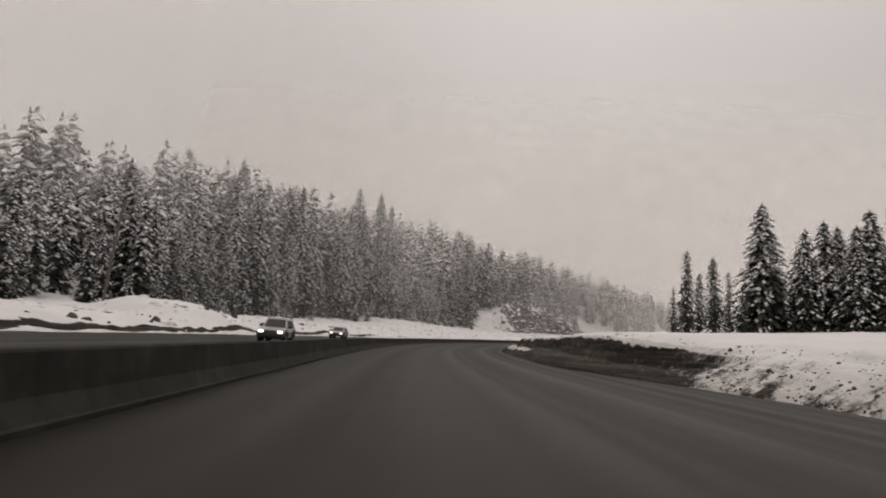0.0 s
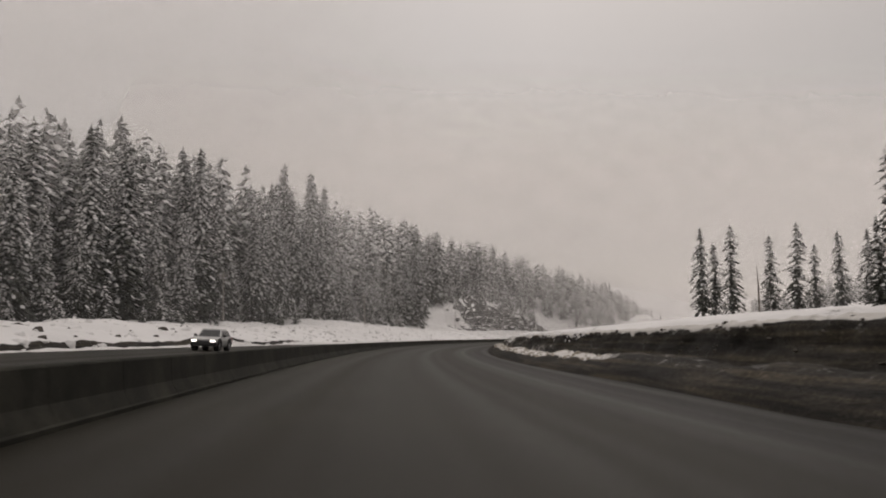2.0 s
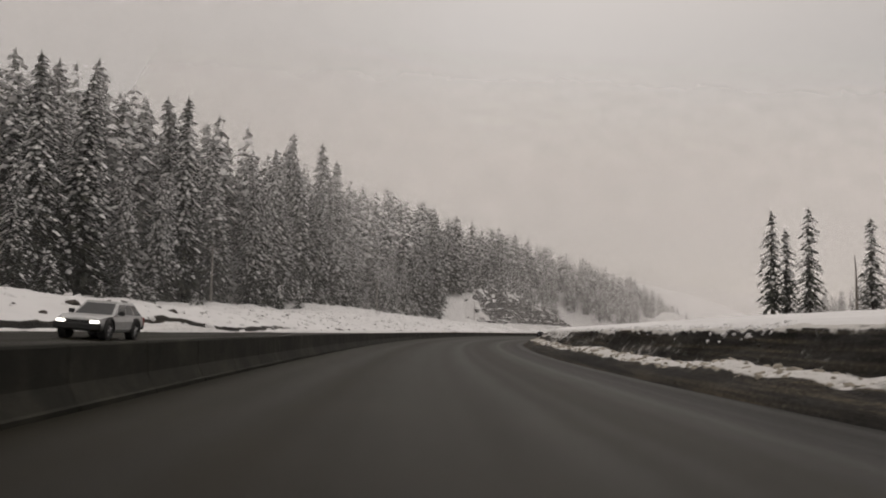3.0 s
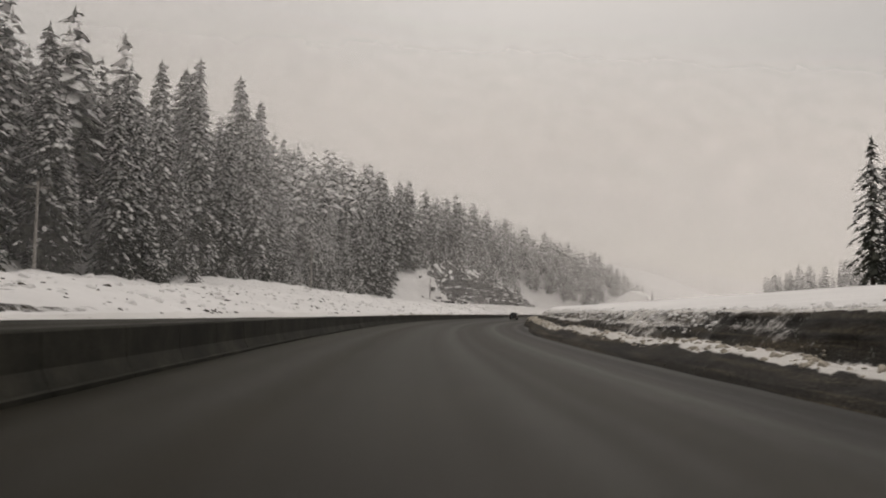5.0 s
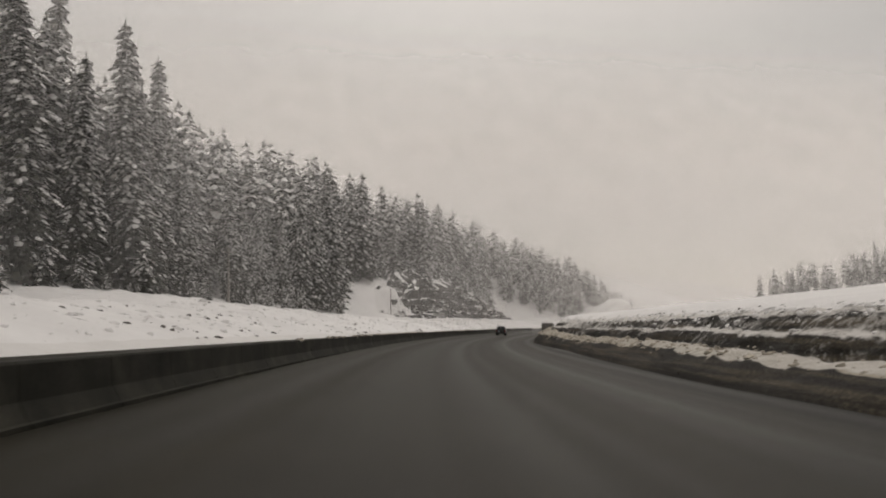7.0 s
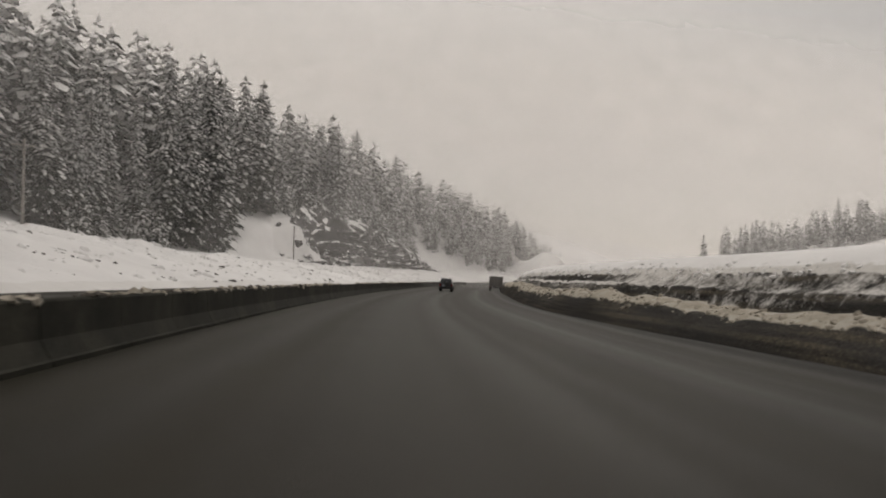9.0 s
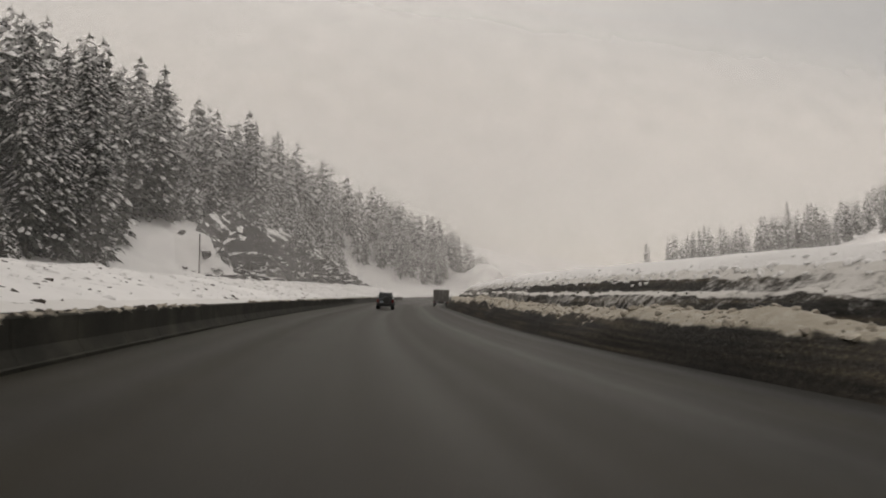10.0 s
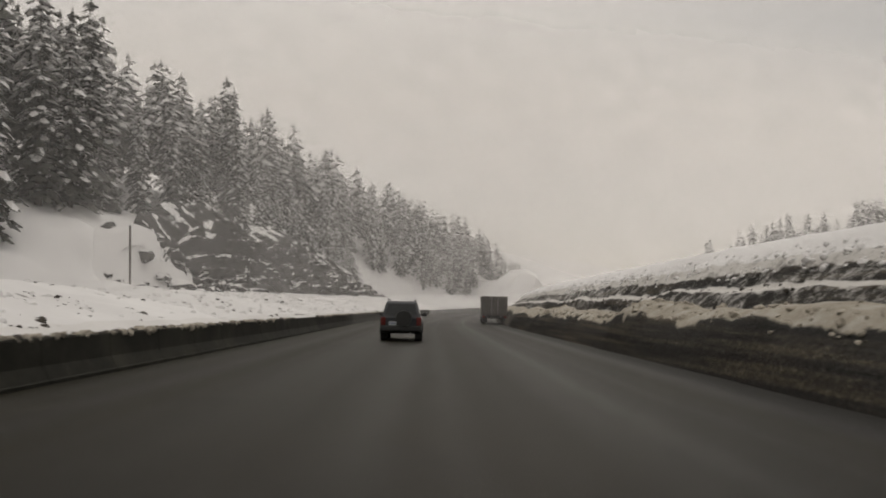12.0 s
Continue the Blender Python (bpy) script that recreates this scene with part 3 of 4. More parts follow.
TALL = [(conifer_mesh(10 + k, 30, 3.7, 38, 7, 2.9, 0.88, 0.06), 30) for k in range(6)]
FINE = [(conifer_mesh(210 + k, 30, 3.5, 66, 9, 4.6, 1.02, 0.05, 0.28), 30) for k in range(4)]
MID = [(conifer_mesh(230 + k, 30, 3.6, 34, 6, 2.8, 1.05, 0.07, 0.25, 2), 30) for k in range(5)]
WIDE = [(conifer_mesh(30 + k, 18, 4.3, 48, 10, 7.0, 0.85, 0.03, 0.3), 18) for k in range(3)]
THIN = [(conifer_mesh(50 + k, 15, 1.75, 38, 6, 3.6, 0.8, 0.08, 0.45), 15) for k in range(3)]
YOUNG = [(conifer_mesh(70 + k, 7, 1.7, 15, 7, 3.0, 0.85, 0.02, 0.35), 7) for k in range(2)]

L_FOREST = "tall snow-laden fir with dark trunk at the forest edge"
rnd = random.Random(4)
HOUSE = {}


def prototype(kind, k, label, group):
    key = (kind, k, label)
    if key not in HOUSE:
        meshes, h = {"tall": TALL, "fine": FINE, "mid": MID, "wide": WIDE, "thin": THIN, "young": YOUNG}[kind][k]
        HOUSE[key] = [tree_of(meshes, label, group), h, False]
    return HOUSE[key]


def plant(kind, x, y, height_m, label, group, z=None):
    pool = {"tall": TALL, "fine": FINE, "mid": MID, "wide": WIDE, "thin": THIN, "young": YOUNG}[kind]
    slot = prototype(kind, rnd.randrange(len(pool)), label, group)
    k, turn = height_m / slot[1], rnd.uniform(0, 6.28)
    if slot[2]:
        t = copy_thing(slot[0], pose(0, 0, 0))
    else:
        t, slot[2] = slot[0], True
    t.matrix_basis = Matrix.LocRotScale((x, y, (float(ground_z(x, y)) if z is None else z) - 0.3), Euler((rnd.uniform(-0.03, 0.03), rnd.uniform(-0.03, 0.03), turn)), (k * rnd.uniform(0.9, 1.12), k * rnd.uniform(0.9, 1.12), k))
    return t


def forest_height(y, b):
    """How tall the left-hand forest stands."""
    return float(np.interp(y, [0, 100, 130, 190, 260, 420, 520, 600, 650, 700], [12.5, 14.5, 19.5, 31.5, 32.5, 30, 28, 22, 13, 12])) * rnd.uniform(0.6, 1.1)


# clearings round the poles and the post: x, y, radius
CLEAR = [(4, 310, 6.5), (7.5, 304, 5), (-25.4, 215, 6.5), (-22.5, 209, 5), (-39.8, 106.2, 5), (43.4, 393, 7), (49, 430, 5), (60, 445, 5)]

# the forest edge, tree by tree, then the wood behind as one
second_row = []
y = -12.0
while y < 650:
    for row in range(2 if y < 330 else 1):
        edge = float(np.interp(y, [0, 100, 140, 175, 290, 340, 368, 380, 395, 420, 520, 560, 720], [-42, -41.5, -41, -40, -43, -43, -41, -43, -46, -49, -51, -42, -38]))
        b = edge - row * 6.5 - rnd.uniform(0, 5.5)
        yy = y + rnd.uniform(-1.5, 1.5)
        xx = float(axis_x(yy)) + b
        if any((xx - cx) ** 2 + (yy - cy) ** 2 < cr_ ** 2 for cx, cy, cr_ in CLEAR):
            continue
        if row:
            second_row.append((xx, yy, float(ground_z(xx, yy)) - 0.4, forest_height(yy, b)))
            continue
        kind = "fine" if 130 < yy < 375 else "mid" if yy > 430 else "tall"
        plant(kind, xx, yy, forest_height(yy, b), L_FOREST, "firs along the forest edge")
    y += rnd.uniform(4.2, 6.6)


def joined_wood(name, spots, pool, label):
    """Many trees in one mesh, for the wood behind the edge."""
    vs, fs, ms, off = [], [], [], 0
    raw = []
    for (trunk, crown), h in pool:
        co = np.empty(len(crown.vertices) * 3, np.float32)
        crown.vertices.foreach_get("co", co)
        lo = np.empty(len(crown.loops), np.int32)
        crown.loops.foreach_get("vertex_index", lo)
        mi = np.empty(len(crown.polygons), np.int32)
        crown.polygons.foreach_get("material_index", mi)
        raw.append((co.reshape(-1, 3), lo.reshape(-1, 3), mi, h))
    for x, y, z, hm in spots:
        co, tri, mi, h = raw[rnd.randrange(len(raw))]
        k, a = hm / h, rnd.uniform(0, 6.28)
        c, s = math.cos(a), math.sin(a)
        q = np.stack([co[:, 0] * c - co[:, 1] * s, co[:, 0] * s + co[:, 1] * c, co[:, 2]], 1) * k + (x, y, z)
        vs.append(q)
        fs.append(tri + off)
        ms.append(mi)
        off += len(co)
    vs, fs, ms = np.concatenate(vs), np.concatenate(fs), np.concatenate(ms)
    me = bpy.data.meshes.new(name)
    me.vertices.add(len(vs))
    me.vertices.foreach_set("co", vs.astype(np.float32).ravel())
    me.loops.add(fs.size)
    me.loops.foreach_set("vertex_index", fs.astype(np.int32).ravel())
    me.polygons.add(len(fs))
    me.polygons.foreach_set("loop_start", np.arange(0, fs.size, 3, dtype=np.int32))
    me.polygons.foreach_set("material_index", ms.astype(np.int32))
    me.materials.append(NEEDLES)
    me.materials.append(BOUGH_SNOW)
    me.update(calc_edges=True)
    return tagged(new(name, me), label, "trees", kind="stuff")


SPARSE = [(conifer_mesh(90 + k, 28, 3.5, 16, 4, 1.45, 1.0, 0.34, 0.22, 1), 28) for k in range(5)]
spots = []
y = -5.0
while y < 640:
    b = float(np.interp(y, [0, 130, 170, 380, 395, 420, 520, 560, 600], [-53, -53, -53, -54, -54, -54, -56, -48, -44]))
    while b > (-112 if y < 480 else -90):
        yy, bb = y + rnd.uniform(-2.5, 2.5), b + rnd.uniform(-2, 2)
        xx = float(axis_x(yy)) + bb
        spots.append((xx, yy, float(ground_z(xx, yy)) - 0.4, float(np.interp(yy, [165, 215, 640], [0.86, 1.04, 1.0])) * forest_height(yy, bb)))
        b -= 5.6 * (1 + max(0, (-b - 55)) / 45)
    y += 5.6
joined_wood("fir_thicket", second_row, MID, "thick row of snowy firs close behind the forest edge")
joined_wood("hillside_wood", spots, SPARSE, "dense snow-laden fir wood climbing the hillside into cloud")

# ---- mist and low cloud ----
def mist_sheet(name, p0, p1, z0, z1, density, fade0=True, fade1=True, nseg=24, lean=0.0, edge=0.25):
    """An upright veil of mist between two places, thicker with height."""
    u = np.linspace(0, 1, nseg)[None, :]
    v = np.linspace(0, 1, 14)[:, None]
    xs = p0[0] + (p1[0] - p0[0]) * u + 0 * v
    ys = p0[1] + (p1[1] - p0[1]) * u + 0 * v
    zs = z0 + (z1 - z0) * v + 0 * u
    ys = ys + lean * (zs - z0)
    rim = np.minimum(np.clip(u / 0.25, 0, 1) if fade0 else 1, np.clip((1 - u) / edge, 0, 1) if fade1 else 1)
    thick = rim * (0.6 + 0.9 * np.minimum(v, 0.4)) * np.clip((1 - v) / 0.5, 0, 1) + 0 * u
    ob = new(name, grid_mesh(name, xs, ys, zs, {"thick": thick}, mist(name, density)))
    return tagged(ob, "thin drifting veil of grey winter mist", "mist", kind="stuff")
for y, x1, density in ((142, -14, 0.12), (178, -8, 0.14), (212, 0, 0.15), (246, 10, 0.18), (280, 22, 0.18), (312, 36, 0.18)):
    mist_sheet("mist_bank", (-230, y), (x1, y), 0, 150, density, True, True, edge=0.1)
for x0, y, density in ((24, 140, 0.17), (86, 275, 0.17), (96, 310, 0.18)):
    mist_sheet("mist_bank", (x0, y), (x0 + 420, y), 0, 120, density, True, False)

# ---- firs on the right-hand snow field ----
L_FIELD = "snow-dusted fir standing in the open snow field behind the bank"
L_THICK = "broad full-grown fir with snow on its drooping boughs"
L_SLIM = "slender sparse fir with snow on short boughs"
for x, y, top in [(45.8, 105, 20.8), (48.8, 109, 17.5), (50.5, 103, 17.3), (53, 102.5, 18.4), (58, 108, 18.6), (55.5, 99, 17.4), (57.5, 99.6, 19.5), (60, 97, 20), (64, 101, 20.5), (66, 95, 20), (62, 106, 19), (70, 99, 21), (74, 94, 21)]:
    plant("wide", x, y, top - float(ground_z(x, y)), L_THICK, "thick firs behind the bank")
for x, y, top in [(31.4, 92.5, 12.7), (34.2, 96, 10.2), (36.8, 97.5, 12.7), (39.2, 99.5, 8.8), (29.6, 91, 8.2), (41.5, 101, 9.5)]:
    plant("thin", x, y, top - float(ground_z(x, y)), L_SLIM, "slim firs behind the bank")
for x, y, top in [(72.6, 211, 24.2), (76.3, 213, 21.4), (77.2, 206.8, 24.4), (71, 180, 18.5), (74.5, 178, 20.6), (77.3, 177, 16.8), (80, 174, 18.6), (83, 171, 18.5), (85.5, 169, 15.5)]:
    plant("thin", x, y, top - float(ground_z(x, y)), L_SLIM, "slim firs behind the bank")
far_rnd = random.Random(12)
spots = []
for k in range(64):
    q = 0.22 + 1.13 * far_rnd.random()
    x, y = 212 + 66 * q + far_rnd.uniform(-4, 4), 496 - 58 * q + far_rnd.uniform(-6, 9)
    tall = far_rnd.choice((11, 13, 15, 17, 19)) * far_rnd.uniform(0.85, 1.1) * (0.92 + 0.1 * q)
    if k < 30:
        plant("mid", x, y, tall, L_FIELD, "firs across the snow field")
    else:
        spots.append((x, y, float(ground_z(x, y)) - 0.4, tall))
for k in range(190):
    x, y = far_rnd.uniform(235, 500), far_rnd.uniform(430, 640)
    if x - float(axis_x(y)) > 75:
        spots.append((x, y, float(ground_z(x, y)) - 0.4, far_rnd.uniform(13, 18) * (1 + max(0, x - 290) / 300)))
for k in range(80):
    x, y = far_rnd.uniform(300, 440), far_rnd.uniform(385, 520)
    spots.append((x, y, float(ground_z(x, y)) - 0.4, far_rnd.uniform(14, 22)))
joined_wood("far_wood", spots, SPARSE, "pale snowy fir wood fading into cloud")


def rod(bm, a, b, r0, r1, sides=8):
    a, b = Vector(a), Vector(b)
    d = (b - a).normalized()
    side = d.orthogonal().normalized()
    up = d.cross(side)
    ra = [bm.verts.new(a + r0 * (math.cos(6.2832 * k / sides) * side + math.sin(6.2832 * k / sides) * up)) for k in range(sides)]
    rb_ = [bm.verts.new(b + r1 * (math.cos(6.2832 * k / sides) * side + math.sin(6.2832 * k / sides) * up)) for k in range(sides)]
    for k in range(sides):
        j = (k + 1) % sides
        bm.faces.new((ra[k], ra[j], rb_[j], rb_[k]))
    bm.faces.new(ra[::-1])
    bm.faces.new(rb_)


def dead_trunk(x, y, top):
    """A bare dead stem with broken stubs."""
    z = float(ground_z(x, y)) - 0.3
    h = top - z
    r = random.Random(int(x * 10))
    e = tagged(new("dead_tree"), "bare grey dead tree trunk standing in the snow", "tree")
    bm = bmesh.new()
    rod(bm, (0, 0, 0), (0.1, 0.05, h * 0.6), 0.2, 0.13, 8)
    rod(bm, (0.1, 0.05, h * 0.6), (0.02, 0.1, h), 0.13, 0.05, 8)
    part("trunk", bm, WEATHERED, e)
    for k in range(7):
        a, zz = r.uniform(0, 6.28), h * r.uniform(0.3, 0.95)
        bm = bmesh.new()
        rod(bm, (0.05, 0.05, zz), (0.05 + math.cos(a) * 0.6, 0.05 + math.sin(a) * 0.6, zz + r.uniform(-0.1, 0.25)), 0.035, 0.012, 5)
        part("branch_stub", bm, WEATHERED, e)
    e.location = (x, y, z)


dead_trunk(68.7, 180, 12.7)

# the tallest firs, which stand out of the wood
for x, y, top in [(-44.2, 126, 28), (-41.4, 186, 38.4), (-45.6, 215, 47.5), (-22, 297.7, 56.5), (-13.7, 311.6, 57), (-8.8, 324, 54.3), (63.7, 457.7, 52.8)]:
    plant("fine" if y < 340 else "tall", x, y, top - float(ground_z(x, y)), "very tall snow-laden fir rising above the wood", "tallest firs")

# firs and saplings on top of the rocks
for k in range(34):
    y = far_rnd.uniform(404, 526)
    x = float(axis_x(y)) - 47 + np.interp(y, [404, 440, 470, 526], [0, -1, 5, 2]) - far_rnd.uniform(0, 8)
    if any((x - cx) ** 2 + (y - cy) ** 2 < cr_ ** 2 for cx, cy, cr_ in CLEAR):
        continue
    plant("young" if k % 3 else "mid", x, y, far_rnd.uniform(3, 9) if k % 3 else far_rnd.uniform(9, 15), "snow-covered fir growing above the rock ledges", "firs above the rocks")

# young firs and bushes at the forest edge
for k in range(84):
    y = far_rnd.uniform(100, 382)
    b = float(np.interp(y, [0, 100, 150, 175, 290, 340, 375, 400], [-36, -36, -36, -35, -37, -37, -36, -39])) - far_rnd.uniform(0, 6)
    x = float(axis_x(y)) + b
    if any((x - cx) ** 2 + (y - cy) ** 2 < cr_ ** 2 for cx, cy, cr_ in CLEAR):
        continue
    plant("young", x, y, far_rnd.choice((1.4, 1.8, 2.4, 3, 4, 5, 6.5)), "young snow-covered fir at the foot of the wood", "young firs")


# ---- rock outcrop ----
def rock_outcrop():
    """A blasted rock face along the foot of the hill: steep risers with snow-holding ledges that dip along the road."""
    ys = np.linspace(398, 512, 330)[:, None]
    v = np.linspace(0, 1, 84)[None, :]
    tall = np.interp(ys, [398, 404, 407.5, 412, 417, 424, 440, 455, 472, 492, 512], [-1, 0, 6.0, 8.5, 11, 12.2, 12.2, 11.5, 9.0, 5.0, 1.0])
    tall = tall * (1 + 0.1 * fbm(ys, ys * 0, 9, 3, 90))
    foot = np.interp(ys, [398, 407, 420, 440, 470, 490, 512], [-39.5, -37, -34.8, -33.5, -30.5, -32, -36]) - 1.6 * fbm(ys, ys * 0, 14, 3, 91)
    base = ground_z(axis_x(ys) + foot, ys)
    # ledges: cracks and blocks shift each one, so that none runs straight
    crack = np.floor((ys + 2.5 * fbm(ys, v * 30, 9, 3, 96)) / 5.2)
    shift = 0.7 * lattice(crack, 0 * crack, 3)
    u = v * 3.3 + shift * np.clip(v / 0.1, 0, 1) * np.clip((1 - v) / 0.1, 0, 1) + 0.9 * fbm(ys, v * 22, 12, 3, 92) + 0.02 * (ys - 440) * np.sin(v * math.pi)
    u = np.clip(u, 0, 4.0)
    step, part_ = np.floor(u), u - np.floor(u)
    up = (step + np.clip(part_ / 0.7, 0, 1)) / 3.6
    back = (step + np.clip((part_ - 0.7) / 0.3, 0, 1)) / 3.6
    cap = np.clip((v - 0.88) / 0.12, 0, 1)
    deep = np.interp(ys, [400, 406, 414, 428], [0.25, 0.4, 0.7, 1.0])
    xs = axis_x(ys) + foot - (6.5 * back + 5.5 * cap) * deep
    zs = base - 0.9 + tall * up + 3.6 * cap
    rough = np.clip(v / 0.06, 0, 1) * (1 - 0.8 * cap)
    small_x = np.floor((ys - 1.5 * fbm(ys, v * 25, 5, 3, 97)) / 1.7)
    small_y = np.floor(v * 16 + 5 * lattice(small_x, 0 * small_x, 4))
    chip = lattice(small_x + 0 * v, small_y, 9) - 0.5
    xs = xs + (1.8 * fbm(ys, v * 18, 7, 3, 94) + 0.5 * chip) * rough
    zs = zs + (0.7 * fbm(ys, v * 20, 6, 3, 93) + 0.12 * chip) * rough
    yy = ys + 1.1 * fbm(ys + 400, v * 20, 5, 4, 95)
    me = grid_mesh("rock_outcrop", xs, yy, zs, {}, ROCK)
    me.polygons.foreach_set("use_smooth", np.zeros(len(me.polygons), bool))
    return tagged(new("rock_outcrop", me), "dark blasted rock outcrop with snow on its ledges", "rock")


rock_outcrop()


def boulder(x, y, size, sink=0.35):
    """One rugged snow-capped boulder, half sunk in the snow."""
    bm = bmesh.new()
    bmesh.ops.create_icosphere(bm, subdivisions=2, radius=1)
    r = random.Random(int(x * 31 + y * 17))
    off = Vector((r.uniform(0, 50), r.uniform(0, 50), r.uniform(0, 50)))
    sx, sy, sz = size * r.uniform(0.8, 1.3), size * r.uniform(0.6, 1.0), size * r.uniform(0.45, 0.75)
    for vert in bm.verts:
        k = 1 + 0.45 * noise.noise(vert.co * 1.3 + off) + 0.2 * noise.noise(vert.co * 3.1 + off)
        vert.co = Vector((vert.co.x * sx * k, vert.co.y * sy * k, vert.co.z * sz * k))
    ob = new("boulder", mesh_of("boulder", bm, ROCK))
    ob.location = (x, y, float(ground_z(x, y)) + sz * (0.5 - sink))
    ob.rotation_euler = (0, 0, r.uniform(0, 6.28))
    return tagged(ob, "dark snow-flecked boulder half buried in the snow slope", "boulder", "boulders on the snow slope")


br = random.Random(21)
for k in range(26):
    y = br.uniform(398, 424)
    boulder(float(axis_x(y)) - br.uniform(31.5, 38.5), y, br.choice((0.6, 0.8, 1.1, 1.5, 1.9)))
for dx, dy, size in ((-2.6, 1.5, 0.7), (-1.2, 0.4, 0.8), (0.4, -0.8, 0.6), (1.4, 0.9, 0.9), (2.8, -0.4, 0.7), (4.4, 0.6, 0.6)):
    boulder(43.4 + dx, 391.5 + dy, size)
for x, y, size in ((196, 573, 3.2), (200, 574, 4.0), (203, 575.5, 3.0), (198, 571, 2.4), (205, 578, 2.6)):
    boulder(x, y, size)


# ---- poles and post ----
def block(bm, x0, x1, y0, y1, z0, z1, bevel=0.0):
    m = Matrix.LocRotScale(((x0 + x1) / 2, (y0 + y1) / 2, (z0 + z1) / 2), None, (x1 - x0, y1 - y0, z1 - z0))
    made = bmesh.ops.create_cube(bm, size=1, matrix=m)
    if bevel:
        edges = list({e for vert in made["verts"] for e in vert.link_edges})
        bmesh.ops.bevel(bm, geom=edges, offset=bevel, segments=2, affect="EDGES", profile=0.5)


def utility_pole(x, y, top, turn, lean=(0, 0), label="weathered wooden utility pole with a crossarm"):
    z = float(ground_z(x, y)) - 0.3
    h = top - z
    e = tagged(new("utility_pole"), label, "utility pole", "utility poles along the forest edge")
    bm = bmesh.new()
    rod(bm, (0, 0, 0), (0, 0, h), 0.2, 0.14, 10)
    part("pole", bm, WEATHERED if lean[1] else FROSTED, e, smooth=False)
    bm = bmesh.new()
    block(bm, -1.3, 1.3, 0.1, 0.22, h - 0.75, h - 0.6, 0.015)
    arm = part("crossarm", bm, FROSTED, e)
    for sx in (-1.15, -0.45, 0.45, 1.15):
        bm = bmesh.new()
        rod(bm, (sx, 0.16, h - 0.6), (sx, 0.16, h - 0.5), 0.03, 0.02, 6)
        rod(bm, (sx, 0.16, h - 0.52), (sx, 0.16, h - 0.38), 0.06, 0.035, 8)
        part("insulator", bm, GALV, arm)
    for sx in (-1, 1):
        bm = bmesh.new()
        rod(bm, (sx * 0.75, 0.23, h - 0.68), (0, 0.14, h - 1.35), 0.02, 0.02, 6)
        part("brace", bm, GALV, e)
    e.matrix_basis = Matrix.LocRotScale((x, y, z), Euler((lean[0], lean[1], turn)), None)
    return e


utility_pole(4.0, 310, 16.2, 0.5)
utility_pole(-25.4, 215, 15.4, 0.35)
utility_pole(-39.8, 106.2, 18.3, 0.2, (-0.1, 0.11), "leaning weathered wooden utility pole with a crossarm")

post = tagged(new("marker_post"), "tall thin dark steel marker post in the snow slope", "post")
pz = float(ground_z(43.4, 393)) - 0.3
bm = bmesh.new()
rod(bm, (0, 0, 0), (0.12, 0, 13.0 - pz), 0.13, 0.12, 8)
part("shaft", bm, WEATHERED, post)
bm = bmesh.new()
block(bm, -0.05, 0.29, -0.1, 0.1, 13.0 - pz - 0.25, 13.0 - pz + 0.12, 0.03)
part("cap", bm, GALV, post)
post.location = (43.4, 393, pz)


# ---- clods and chunks ----
def lumps_mesh(name, spots, mat, label, seed=3):
    """Frozen lumps: small uneven stones of dirt or snow, in one mesh."""
    r = random.Random(seed)
    t = (1 + 5 ** 0.5) / 2
    ico = [(-1, t, 0), (1, t, 0), (-1, -t, 0), (1, -t, 0), (0, -1, t), (0, 1, t), (0, -1, -t), (0, 1, -t), (t, 0, -1), (t, 0, 1), (-t, 0, -1), (-t, 0, 1)]
    tri = [(0, 11, 5), (0, 5, 1), (0, 1, 7), (0, 7, 10), (0, 10, 11), (1, 5, 9), (5, 11, 4), (11, 10, 2), (10, 7, 6), (7, 1, 8), (3, 9, 4), (3, 4, 2), (3, 2, 6), (3, 6, 8), (3, 8, 9), (4, 9, 5), (2, 4, 11), (6, 2, 10), (8, 6, 7), (9, 8, 1)]
    v, f = [], []
    for x, y, z, s in spots:
        i = len(v)
        a = r.uniform(0, 6.28)
        ex, ey, ez = s * r.uniform(0.35, 0.8), s * r.uniform(0.25, 0.5), s * r.uniform(0.25, 0.5)
        for px, py, pz_ in ico:
            k = r.uniform(0.62, 1.2) / 1.9
            px, py = (px * math.cos(a) - py * math.sin(a)), (px * math.sin(a) + py * math.cos(a))
            v.append((x + px * ex * k, y + py * ey * k, z + pz_ * ez * k))
        f += [tuple(i + q for q in face) for face in tri]
    return tagged(new(name, data_mesh(name, v, f, [mat])), label, "debris", kind="stuff")


cr = random.Random(8)
spots = []
for k in range(1000):
    y = cr.uniform(150, 430)
    w = 2.0 + 17 * cr.random() ** 1.2
    if cr.random() < 0.55:
        y = round(y / 14) * 14 + cr.gauss(0, 2.2)
        w = 6 + 5 * math.sin(y * 0.13) + cr.gauss(0, 2.2)
    w = max(w, 1.2)
    x = float(axis_x(y) + left_edge(y)) - w
    spots.append((x, y, float(ground_z(x, y)) - 0.05, cr.choice((0.12, 0.14, 0.16, 0.2, 0.24, 0.3, 0.36, 0.5))))
for k in range(55):
    y = cr.uniform(15, 150)
    w = cr.uniform(2.2, 9)
    x = float(axis_x(y) + left_edge(y)) - w
    spots.append((x, y, float(ground_z(x, y)) + 0.02, cr.choice((0.2, 0.3, 0.5, 0.8))))
lumps_mesh("snow_slope_debris", spots, CLOD, "dark frozen clods lying on the snow slope")
spots = []
